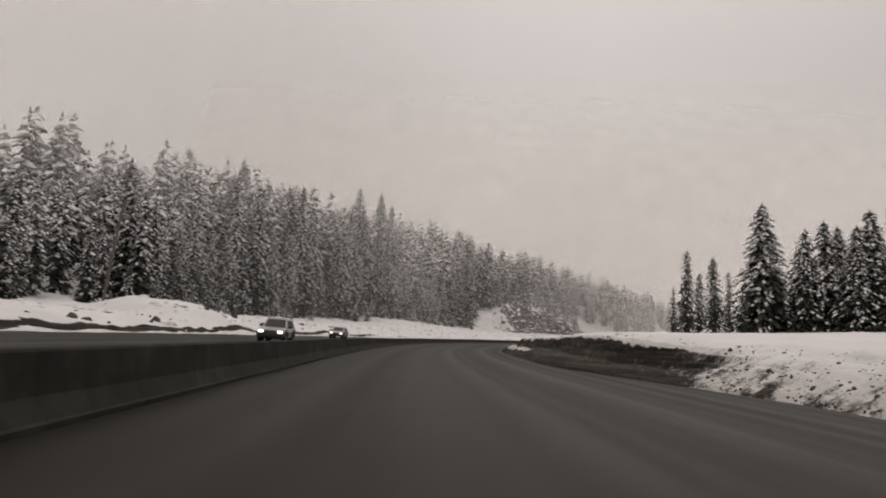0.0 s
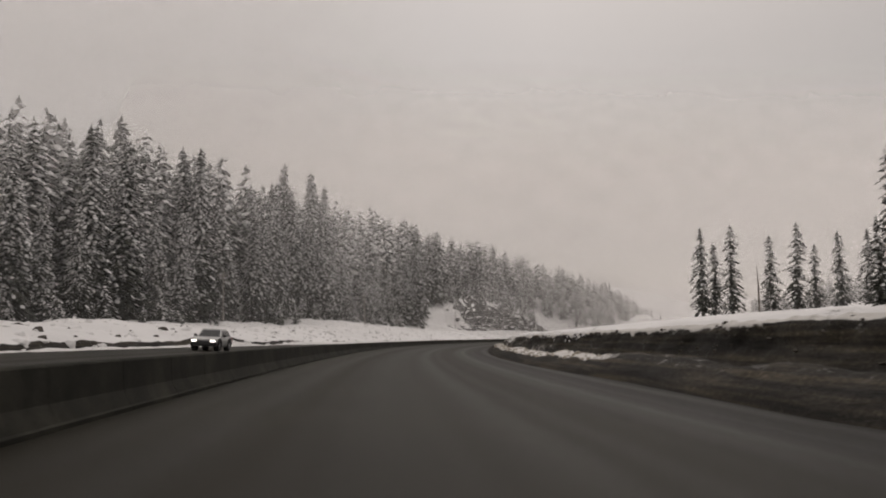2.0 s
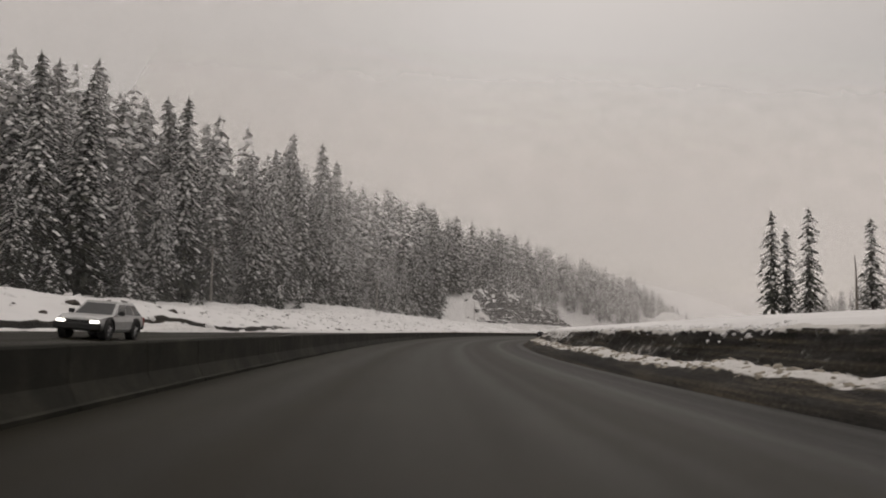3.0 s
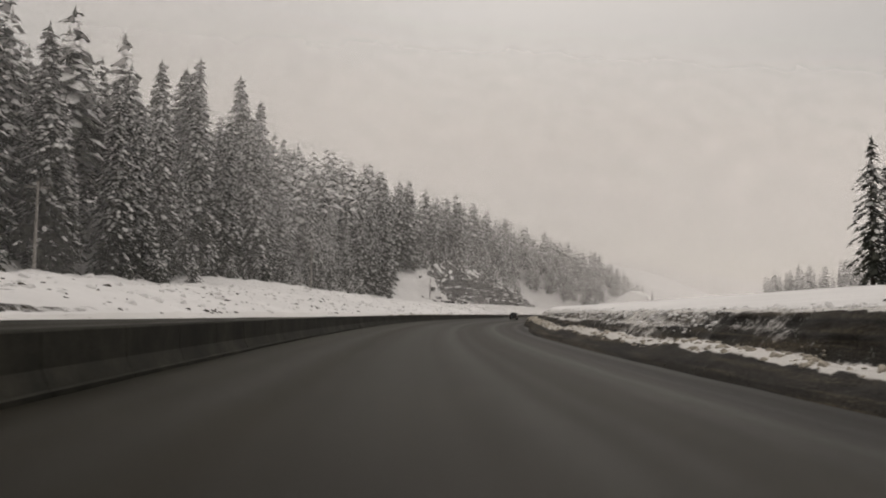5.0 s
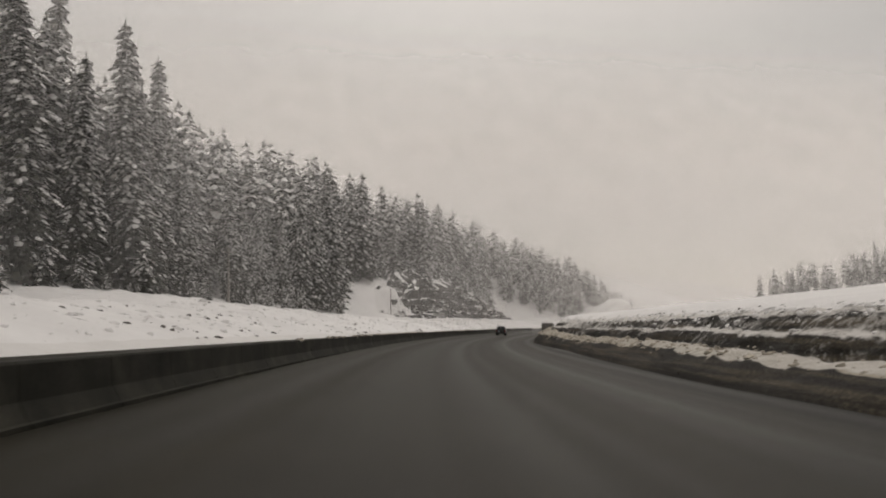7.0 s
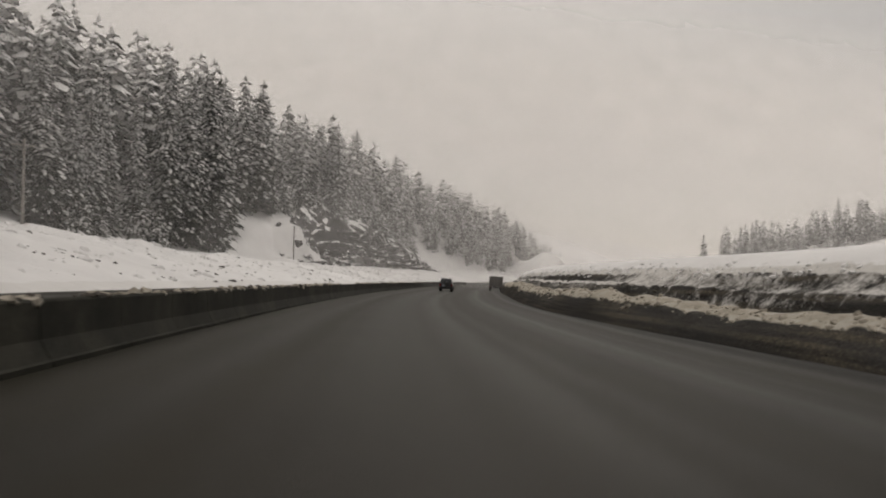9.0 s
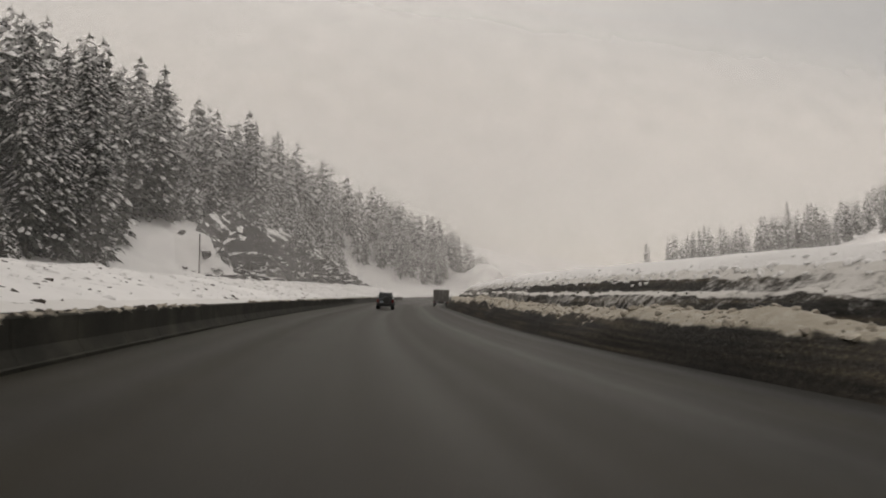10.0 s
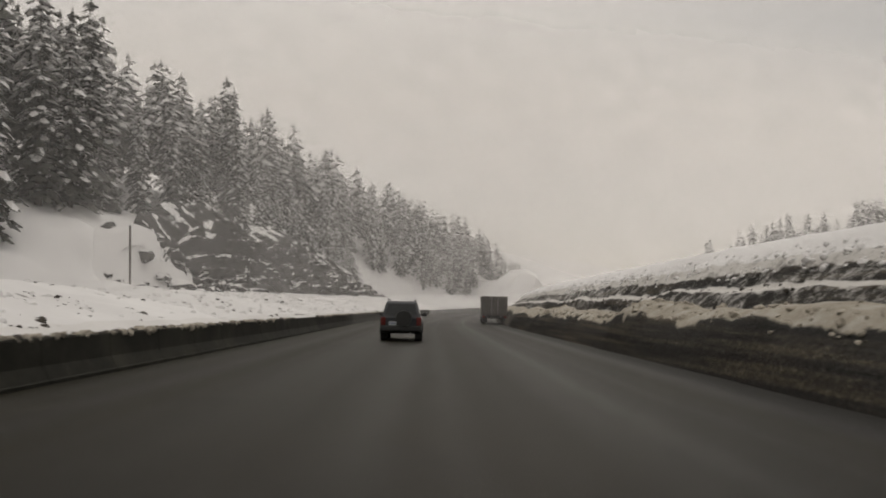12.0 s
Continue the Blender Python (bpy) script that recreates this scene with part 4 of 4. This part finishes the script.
for k in range(1300):
    y = cr.uniform(60, 430)
    w = 1.5 + 20 * cr.random()
    x = float(axis_x(y) + left_edge(y)) - w
    spots.append((x, y, float(ground_z(x, y)) - 0.02, cr.choice((0.2, 0.3, 0.4, 0.6, 0.8))))
lumps_mesh("snow_lumps", spots, CLEAN_SNOW, "small rounded lumps of snow on the slope", 4)
spots = []
for k in range(1700):
    y = 100 + 240 * cr.random() ** 1.25
    w = float(bank_edges(y)[4]) + cr.choice((cr.uniform(-0.9, 0.1) if 150 < y < 225 else cr.uniform(0, 0.6), cr.uniform(-0.2, 1.1), cr.uniform(-0.1, 0.6)))
    x = float(axis_x(y) + right_edge(y)) + w
    spots.append((x, y, float(ground_z(x, y)), cr.choice((0.1, 0.14, 0.2, 0.28))))
lumps_mesh("cornice_crumbs", spots, CLEAN_SNOW, "crumbs of snow along the cornice of the bank", 11)
spots = []
for k in range(1500):
    y = cr.uniform(6, 60)
    w = 0.1 + 4.4 * cr.random() ** 1.7
    x = float(axis_x(y) + right_edge(y)) + w
    spots.append((x, y, float(ground_z(x, y)) - 0.01, cr.choice((0.05, 0.06, 0.08, 0.1, 0.13, 0.17, 0.3 if cr.random() < 0.12 else 0.1))))
lumps_mesh("bank_debris", spots, CLOD, "dark frozen clods stuck in the ploughed snow bank", 5)
spots = []
for k in range(1300):
    y = cr.uniform(90, 340)
    w = float(bank_edges(y)[0]) + cr.uniform(-0.1, 1.3)
    x = float(axis_x(y) + right_edge(y)) + w
    spots.append((x, y, float(ground_z(x, y)), cr.choice((0.1, 0.14, 0.2, 0.3))))
lumps_mesh("berm_chunks", spots, DIRTY_SNOW, "chunks of dirty ploughed snow along the berm", 6)
spots = []
for k in range(1200):
    y = cr.uniform(50, 340)
    w = cr.choice((cr.uniform(0.1, 1.0), cr.uniform(0.8, 2.4) if y < 92 else cr.uniform(0.1, 1.0), cr.uniform(2.5, 3.4), cr.uniform(3.6, 4.9) if 140 < y < 215 else cr.uniform(2.5, 3.4)))
    x = float(axis_x(y) + right_edge(y)) + w
    spots.append((x, y, float(ground_z(x, y)) - 0.02, cr.choice((0.05, 0.07, 0.1) if w < 1.05 else (0.07, 0.1, 0.14, 0.2))))
lumps_mesh("berm_grit", spots, CLOD, "dark gritty lumps in the face of the snow bank", 7)
for name, count, mat, label in (("barrier_slush", 1500, DIRTY_SNOW, "dirty grey slush thrown onto the top of the barrier"), ("barrier_grit", 900, CLOD, "dark grit and ice lumps lying along the barrier top")):
    spots = []
    for k in range(count):
        y = 200 + 200 * cr.random() ** 0.85
        if fbm(y, 0.0, 6, 3, 140) < -0.25:
            continue
        spots.append((float(axis_x(y)) - cr.uniform(0.22, 0.4), y, float(road_z(-0.3)) + cr.uniform(0.75, 0.82), cr.choice((0.08, 0.12, 0.16, 0.24))))
    lumps_mesh(name, spots, mat, label, 9)


# ---- vehicles ----
def paint(name, colour, metal):
    m, n, l, b = material(name, 0.35, metal)
    t = noise_node(n, l, 2.5, 4)
    grime = ramp_node(n, l, t.outputs["Fac"], [(0.35, colour), (0.75, tuple(0.75 * c + 0.012 for c in colour))])
    l.new(grime.outputs["Color"], b.inputs["Base Color"])
    b.inputs["Coat Weight"].default_value, b.inputs["Coat Roughness"].default_value = 0.6, 0.15
    return m


def window_glass(name):
    m, n, l, b = material(name, 0.05)
    b.inputs["Base Color"].default_value = (0.03, 0.035, 0.04, 1)
    b.inputs["Transmission Weight"].default_value = 0.6
    b.inputs["IOR"].default_value = 1.45
    return m


def glowing(name, colour, glow):
    m, n, l, b = material(name, 0.2)
    b.inputs["Base Color"].default_value = (*colour, 1)
    b.inputs["Emission Color"].default_value = (*colour, 1)
    b.inputs["Emission Strength"].default_value = glow
    return m


DARK_PAINT = paint("dark_blue_paint", (0.012, 0.016, 0.022), 0.2)
SILVER_PAINT = paint("silver_paint", (0.36, 0.35, 0.33), 0.5)
WHITE_PAINT = paint("grey_white_paint", (0.42, 0.42, 0.42), 0.1)
GLASS = window_glass("tinted_glass")
RUBBER = plain("tyre_rubber", (0.018, 0.018, 0.018), 0.85, 0, 0.3, 8)
TRIM = plain("black_trim", (0.02, 0.02, 0.02), 0.6, 0, 0.2, 6)
ALLOY = plain("alloy_rim", (0.45, 0.45, 0.46), 0.35, 0.9, 0.15, 6)
TAIL = glowing("red_tail_lamp", (0.2, 0.01, 0.008), 0.04)
BRAKE = glowing("lit_brake_lamp", (0.1, 0.008, 0.006), 0.03)
HEAD = glowing("lit_head_lamp", (1.0, 0.95, 0.85), 3.0)
PLATE = plain("plate_white", (0.55, 0.57, 0.6), 0.5, 0, 0.05, 9)
PLATE_BARS = plain("plate_bars", (0.05, 0.08, 0.2), 0.5, 0, 0.05, 9)
TRAILER = plain("trailer_panel", (0.07, 0.062, 0.055), 0.6, 0, 0.25, 1.2)


def loft(bm, rings, close_ends=True):
    vs = [[bm.verts.new(p) for p in ring] for ring in rings]
    n = len(vs[0])
    for a, b in zip(vs, vs[1:]):
        for k in range(n):
            bm.faces.new((a[k], a[(k + 1) % n], b[(k + 1) % n], b[k]))
    if close_ends:
        bm.faces.new(vs[0][::-1])
        bm.faces.new(vs[-1])
    bmesh.ops.recalc_face_normals(bm, faces=bm.faces)


def panel(bm, quad, u0, u1, v0, v1, off=0.012):
    """A thin pane lying on a four-cornered face (corners in order), off metres proud of it."""
    a, b, c, d = (Vector(p) for p in quad)
    nrm = (b - a).cross(d - a).normalized()
    at = lambda u, v: (a * (1 - u) + b * u) * (1 - v) + (d * (1 - u) + c * u) * v
    pts = [at(u, v) for u, v in ((u0, v0), (u1, v0), (u1, v1), (u0, v1))]
    low = [bm.verts.new(p - nrm * 0.01) for p in pts]
    mid_p = sum(pts, Vector()) / 4
    high = [bm.verts.new(p + nrm * off + (mid_p - p) * 0.03) for p in pts]
    bm.faces.new(high)
    bm.faces.new(low[::-1])
    for k in range(4):
        bm.faces.new((low[k], low[(k + 1) % 4], high[(k + 1) % 4], high[k]))


def wheel_parts(parent, x, y, r, width, side):
    """Tyre and rim as parts of one wheel."""
    bm = bmesh.new()
    prof = [(r * 0.62, -width / 2), (r * 0.9, -width / 2), (r, -width * 0.36), (r, width * 0.36), (r * 0.9, width / 2), (r * 0.62, width / 2)]
    n = 24
    loft_rings = [[(dx, rad * math.cos(6.2832 * k / n), rad * math.sin(6.2832 * k / n)) for rad, dx in prof] for k in range(n)]
    vs = [[bm.verts.new(p) for p in ring] for ring in loft_rings]
    for k in range(n):
        for j in range(len(prof)):
            bm.faces.new((vs[k][j], vs[k][(j + 1) % len(prof)], vs[(k + 1) % n][(j + 1) % len(prof)], vs[(k + 1) % n][j]))
    bmesh.ops.recalc_face_normals(bm, faces=bm.faces)
    w = part("wheel", bm, RUBBER, parent, smooth=True)
    w.location = (x, y, r)
    bm = bmesh.new()
    rod(bm, (side * width * 0.1, 0, 0), (side * width * 0.38, 0, 0), r * 0.63, r * 0.6, 24)
    rod(bm, (side * width * 0.36, 0, 0), (side * width * 0.46, 0, 0), r * 0.16, r * 0.12, 12)
    for k in range(5):
        a = 6.2832 * k / 5
        c, s = math.cos(a), math.sin(a)
        rod(bm, (side * width * 0.42, r * 0.1 * c, r * 0.1 * s), (side * width * 0.4, r * 0.58 * c, r * 0.58 * s), r * 0.1, r * 0.075, 6)
    part("rim", bm, ALLOY, w)
    return w


def car(name, label, group, body_paint, size, rails=True, spare=False, lights="head"):
    """A sport utility car, nose along +y, standing on z = 0."""
    L, W, H, belt, roof0, roof1, hood = size
    e = tagged(new(name), label, "car", group)
    hw = W / 2
    z0 = 0.27
    ring = lambda y, w, lo, hi: [(-w * 0.9, y, lo), (-w, y, lo + 0.14), (-w, y, hi - 0.22), (-w * 0.95, y, hi - 0.04), (-w * 0.86, y, hi), (w * 0.86, y, hi), (w * 0.95, y, hi - 0.04), (w, y, hi - 0.22), (w, y, lo + 0.14), (w * 0.9, y, lo)]
    st = [(-L / 2 + 0.05, 0.9, 0.5, belt - 0.05), (-L / 2 + 0.12, 0.97, 0.42, belt), (-L / 2 + 0.6, 1.0, z0 + 0.05, belt + 0.01), (0, 1.0, z0, belt), (L * 0.17, 1.0, z0, belt - 0.02), (L * 0.24, 0.99, z0, hood + 0.03), (L * 0.4, 0.96, 0.32, hood - 0.03), (L / 2 - 0.12, 0.9, 0.4, hood - 0.12), (L / 2 - 0.03, 0.8, 0.5, hood - 0.3)]
    bm = bmesh.new()
    loft(bm, [ring(y, hw * k, lo, hi) for y, k, lo, hi in st])
    part("body", bm, body_paint, e, smooth=False)
    # cabin
    yr, yf = -L / 2 + 0.1, L * 0.2
    lw, tw = hw * 0.93, hw * 0.74
    lowq = [(-lw, yr, belt - 0.02), (lw, yr, belt - 0.02), (lw, yf, belt - 0.03), (-lw, yf, belt - 0.03)]
    highq = [(-tw, roof0, H - 0.07), (tw, roof0, H - 0.07), (tw, roof1, H - 0.07), (-tw, roof1, H - 0.07)]
    capq = [(x * 0.9, y * 0.96, H) for x, y, z in highq]
    bm = bmesh.new()
    loft(bm, [lowq, highq, capq])
    bmesh.ops.bevel(bm, geom=[ed for ed in bm.edges], offset=0.035, segments=2, affect="EDGES", profile=0.6)
    part("cabin", bm, body_paint, e)
    faces = {"rear": [lowq[0], lowq[1], highq[1], highq[0]], "right": [lowq[1], lowq[2], highq[2], highq[1]], "front": [lowq[2], lowq[3], highq[3], highq[2]], "left": [lowq[3], lowq[0], highq[0], highq[3]]}
    bm = bmesh.new()
    panel(bm, faces["rear"], 0.07, 0.93, 0.14, 0.92)
    part("rear_window", bm, GLASS, e)
    bm = bmesh.new()
    panel(bm, faces["front"], 0.06, 0.94, 0.08, 0.95)
    part("windscreen", bm, GLASS, e)
    for side, cuts in (("right", ((0.06, 0.3), (0.33, 0.6), (0.63, 0.93))), ("left", ((0.07, 0.37), (0.4, 0.67), (0.7, 0.94)))):
        for u0, u1 in cuts:
            bm = bmesh.new()
            panel(bm, faces[side], u0, u1, 0.12, 0.9)
            part("side_window", bm, GLASS, e)
    for sx in (-1, 1):
        bm = bmesh.new()
        block(bm, min(sx * hw, sx * (hw + 0.2)), max(sx * hw, sx * (hw + 0.2)), yf - 0.42, yf - 0.28, belt + 0.0, belt + 0.17, 0.03)
        block(bm, min(sx * hw * 0.9, sx * hw), max(sx * hw * 0.9, sx * hw), yf - 0.38, yf - 0.32, belt + 0.03, belt + 0.08)
        part("side_mirror", bm, TRIM, e)
        if rails:
            bm = bmesh.new()
            rx = sx * tw * 0.88
            pts = [(rx, roof0 + 0.08, H - 0.02), (rx, roof0 + 0.25, H + 0.08), (rx, (roof0 + roof1) / 2, H + 0.09), (rx, roof1 - 0.3, H + 0.08), (rx, roof1 - 0.12, H - 0.02)]
            for a, b in zip(pts, pts[1:]):
                rod(bm, a, b, 0.022, 0.022, 6)
            part("roof_rail", bm, TRIM, e)
    # sills, bumpers, arches
    for y0, y1, zlo, zhi, nm in ((-L / 2 - 0.06, -L / 2 + 0.16, 0.42, 0.66, "rear_bumper"), (L / 2 - 0.16, L / 2 + 0.05, 0.36, 0.62, "front_bumper")):
        bm = bmesh.new()
        block(bm, -hw * 0.97, hw * 0.97, y0, y1, zlo, zhi, 0.05)
        part(nm, bm, TRIM, e)
    r = 0.365
    for y in (-L * 0.285, L * 0.31):
        for sx in (-1, 1):
            wheel_parts(e, sx * (hw - 0.1), y, r, 0.24, sx)
            bm = bmesh.new()
            arc = [(math.cos(a), math.sin(a)) for a in np.linspace(-0.15, math.pi + 0.15, 13)]
            rings = [[(sx * (hw - 0.03), y + c * (r + 0.05), r + 0.02 + s * (r + 0.05)), (sx * (hw + 0.045), y + c * (r + 0.06), r + 0.02 + s * (r + 0.06)), (sx * (hw + 0.03), y + c * (r + 0.14), r + 0.02 + s * (r + 0.14)), (sx * (hw - 0.03), y + c * (r + 0.14), r + 0.02 + s * (r + 0.14))] for c, s in arc]
            loft(bm, rings)
            part("wheel_arch", bm, TRIM, e)
            # solid black disc in place of the shaded hollow round the wheel
            bm = bmesh.new()
            rod(bm, (sx * (hw - 0.3), y, r + 0.02), (sx * (hw + 0.004), y, r + 0.02), r + 0.05, r + 0.05, 24)
            part("well_shade_disc", bm, RUBBER, e)
    # lamps
    for sx in (-1, 1):
        bm = bmesh.new()
        block(bm, min(sx * hw * 0.74, sx * hw * 0.985), max(sx * hw * 0.74, sx * hw * 0.985), -L / 2 - 0.01, -L / 2 + 0.1, belt - 0.38, belt - 0.02, 0.03)
        part("tail_lamp", bm, BRAKE if lights == "brake" else TAIL, e, "lit red tail lamp")
        bm = bmesh.new()
        block(bm, min(sx * hw * 0.52, sx * hw * 0.88), max(sx * hw * 0.52, sx * hw * 0.88), L / 2 - 0.12, L / 2 + 0.015, hood - 0.36, hood - 0.2, 0.03)
        part("head_lamp", bm, HEAD if lights == "head" else PLATE, e, "lit head lamp" if lights == "head" else "clear head lamp")
    bm = bmesh.new()
    for k in range(5):
        block(bm, -hw * 0.48, hw * 0.48, L / 2 - 0.06, L / 2 + 0.01, hood - 0.4 + 0.045 * k, hood - 0.375 + 0.045 * k)
    part("grille", bm, TRIM, e)
    bm = bmesh.new()
    block(bm, -0.52 if spare else -0.16, -0.2 if spare else 0.16, -L / 2 - 0.045, -L / 2 + 0.03, 0.68, 0.84, 0.008)
    plate = part("number_plate", bm, PLATE, e, "white number plate")
    bm = bmesh.new()
    for k in range(6):
        xk = (-0.49 if spare else -0.13) + 0.044 * k
        block(bm, xk, xk + 0.028, -L / 2 - 0.05, -L / 2 - 0.043, 0.72, 0.8)
    part("plate_bars", bm, PLATE_BARS, plate, "dark plain bars")
    if spare:
        bm = bmesh.new()
        rod(bm, (0.12, -L / 2 + 0.1, 0.98), (0.12, -L / 2 - 0.12, 0.98), 0.36, 0.34, 28)
        part("spare_wheel_cover", bm, TRIM, e, "black spare wheel cover")
    bm = bmesh.new()
    rod(bm, (hw * 0.45, -L / 2 + 0.3, 0.36), (hw * 0.45, -L / 2 - 0.06, 0.35), 0.035, 0.035, 10)
    part("exhaust", bm, GALV, e)
    return e


def on_road(ob, x, y, back=False, nudge=0.0):
    slope = math.atan(float(axis_x(y + 2) - axis_x(y - 2)) / 4) + nudge
    z = float(road_z(x - float(axis_x(y))))
    m = Matrix.Translation((x, y, z + 0.01)) @ Matrix.Rotation(-slope, 4, "Z") @ Matrix.Rotation(math.atan(FALL), 4, "Y")
    ob.matrix_basis = m @ (Matrix.Rotation(math.pi, 4, "Z") if back else Matrix.Identity(4))


suv = car("sport_utility_car", "dark blue sport utility car with roof rails on the wet road", "cars on the highway", DARK_PAINT, (4.4, 1.8, 1.74, 1.06, -1.95, 0.35, 1.02), True, True, "brake")
on_road(suv, 54.5, 320.5)
silver = car("sport_utility_car", "silver sport utility car with lit head lamps on the far carriageway", "cars on the highway", SILVER_PAINT, (4.6, 1.86, 1.68, 1.02, -1.9, 0.3, 1.0), True, False, "head")
on_road(silver, -9.4, 57.5, True)
white = car("sedan_car", "pale silver car with lit head lamps on the far carriageway", "cars on the highway", WHITE_PAINT, (4.6, 1.8, 1.5, 0.95, -1.5, 0.2, 0.92), False, False, "head")
on_road(white, -9.4, 107, True)


def box_truck():
    """A box truck seen from behind: cargo box, doors, chassis, wheels and lamps."""
    e = tagged(new("box_truck"), "dark grey box truck with closed rear doors on the road", "truck")
    bm = bmesh.new()
    block(bm, -1.25, 1.25, -4.2, 3.0, 0.85, 2.75, 0.04)
    part("cargo_box", bm, TRAILER, e)
    for sx in (-1, 1):
        bm = bmesh.new()
        block(bm, min(sx * 0.02, sx * 1.18), max(sx * 0.02, sx * 1.18), -4.235, -4.19, 0.92, 2.68, 0.01)
        door = part("rear_door", bm, TRAILER, e)
        bm = bmesh.new()
        rod(bm, (sx * 0.3, -4.26, 1.0), (sx * 0.3, -4.26, 2.6), 0.02, 0.02, 6)
        part("lock_rod", bm, GALV, door)
        bm = bmesh.new()
        block(bm, min(sx * 0.95, sx * 1.18), max(sx * 0.95, sx * 1.18), -4.24, -4.15, 0.68, 0.8, 0.01)
        part("tail_lamp", bm, TAIL, e, "red tail lamp")
        bm = bmesh.new()
        block(bm, min(sx * 0.7, sx * 1.2), max(sx * 0.7, sx * 1.2), -3.72, -3.69, 0.18, 0.8)
        part("mud_flap", bm, RUBBER, e)
        for y in (-2.9, 3.9):
            wheel_parts(e, sx * 1.05, y, 0.5, 0.3, sx)
    bm = bmesh.new()
    block(bm, -0.5, 0.5, -4.1, 4.6, 0.55, 0.85, 0.02)
    part("chassis", bm, TRIM, e)
    bm = bmesh.new()
    block(bm, -1.15, 1.15, 3.1, 5.0, 0.6, 2.5, 0.12)
    part("cab", bm, WHITE_PAINT, e)
    return e


truck = box_truck()
on_road(truck, 77.9, 361)
for y, density in ((345, 0.15), (380, 0.16), (420, 0.17), (470, 0.17), (530, 0.18), (590, 0.18), (650, 0.18)):
    mist_sheet("mist_bank", (-240, y), (500 + 0.4 * y, y), -4, 190, density, True, False, lean=1.0)
mist_sheet("mist_bank", (-300, 800), (1200, 800), -10, 420, 0.9, False, False, lean=1.0)

# ---- barrier, block by block, last ----
barrier = tagged(new("median_barrier"), "weathered grey concrete median barrier in dirty, wet blocks", "barrier", kind="structure")
block_mesh = barrier_piece()
by = -20.0
while by < 420:
    slope = math.atan(float(axis_x(by + 1.5) - axis_x(by - 1.5)) / 3)
    o = new("block", block_mesh)
    o.parent = barrier
    o.matrix_basis = pose(float(axis_x(by)), by, float(road_z(-0.3)) - 0.03, 0, 0, -math.degrees(slope)) @ Matrix.Rotation(math.atan(FALL), 4, "Y")
    by += 3.0 * math.cos(slope)
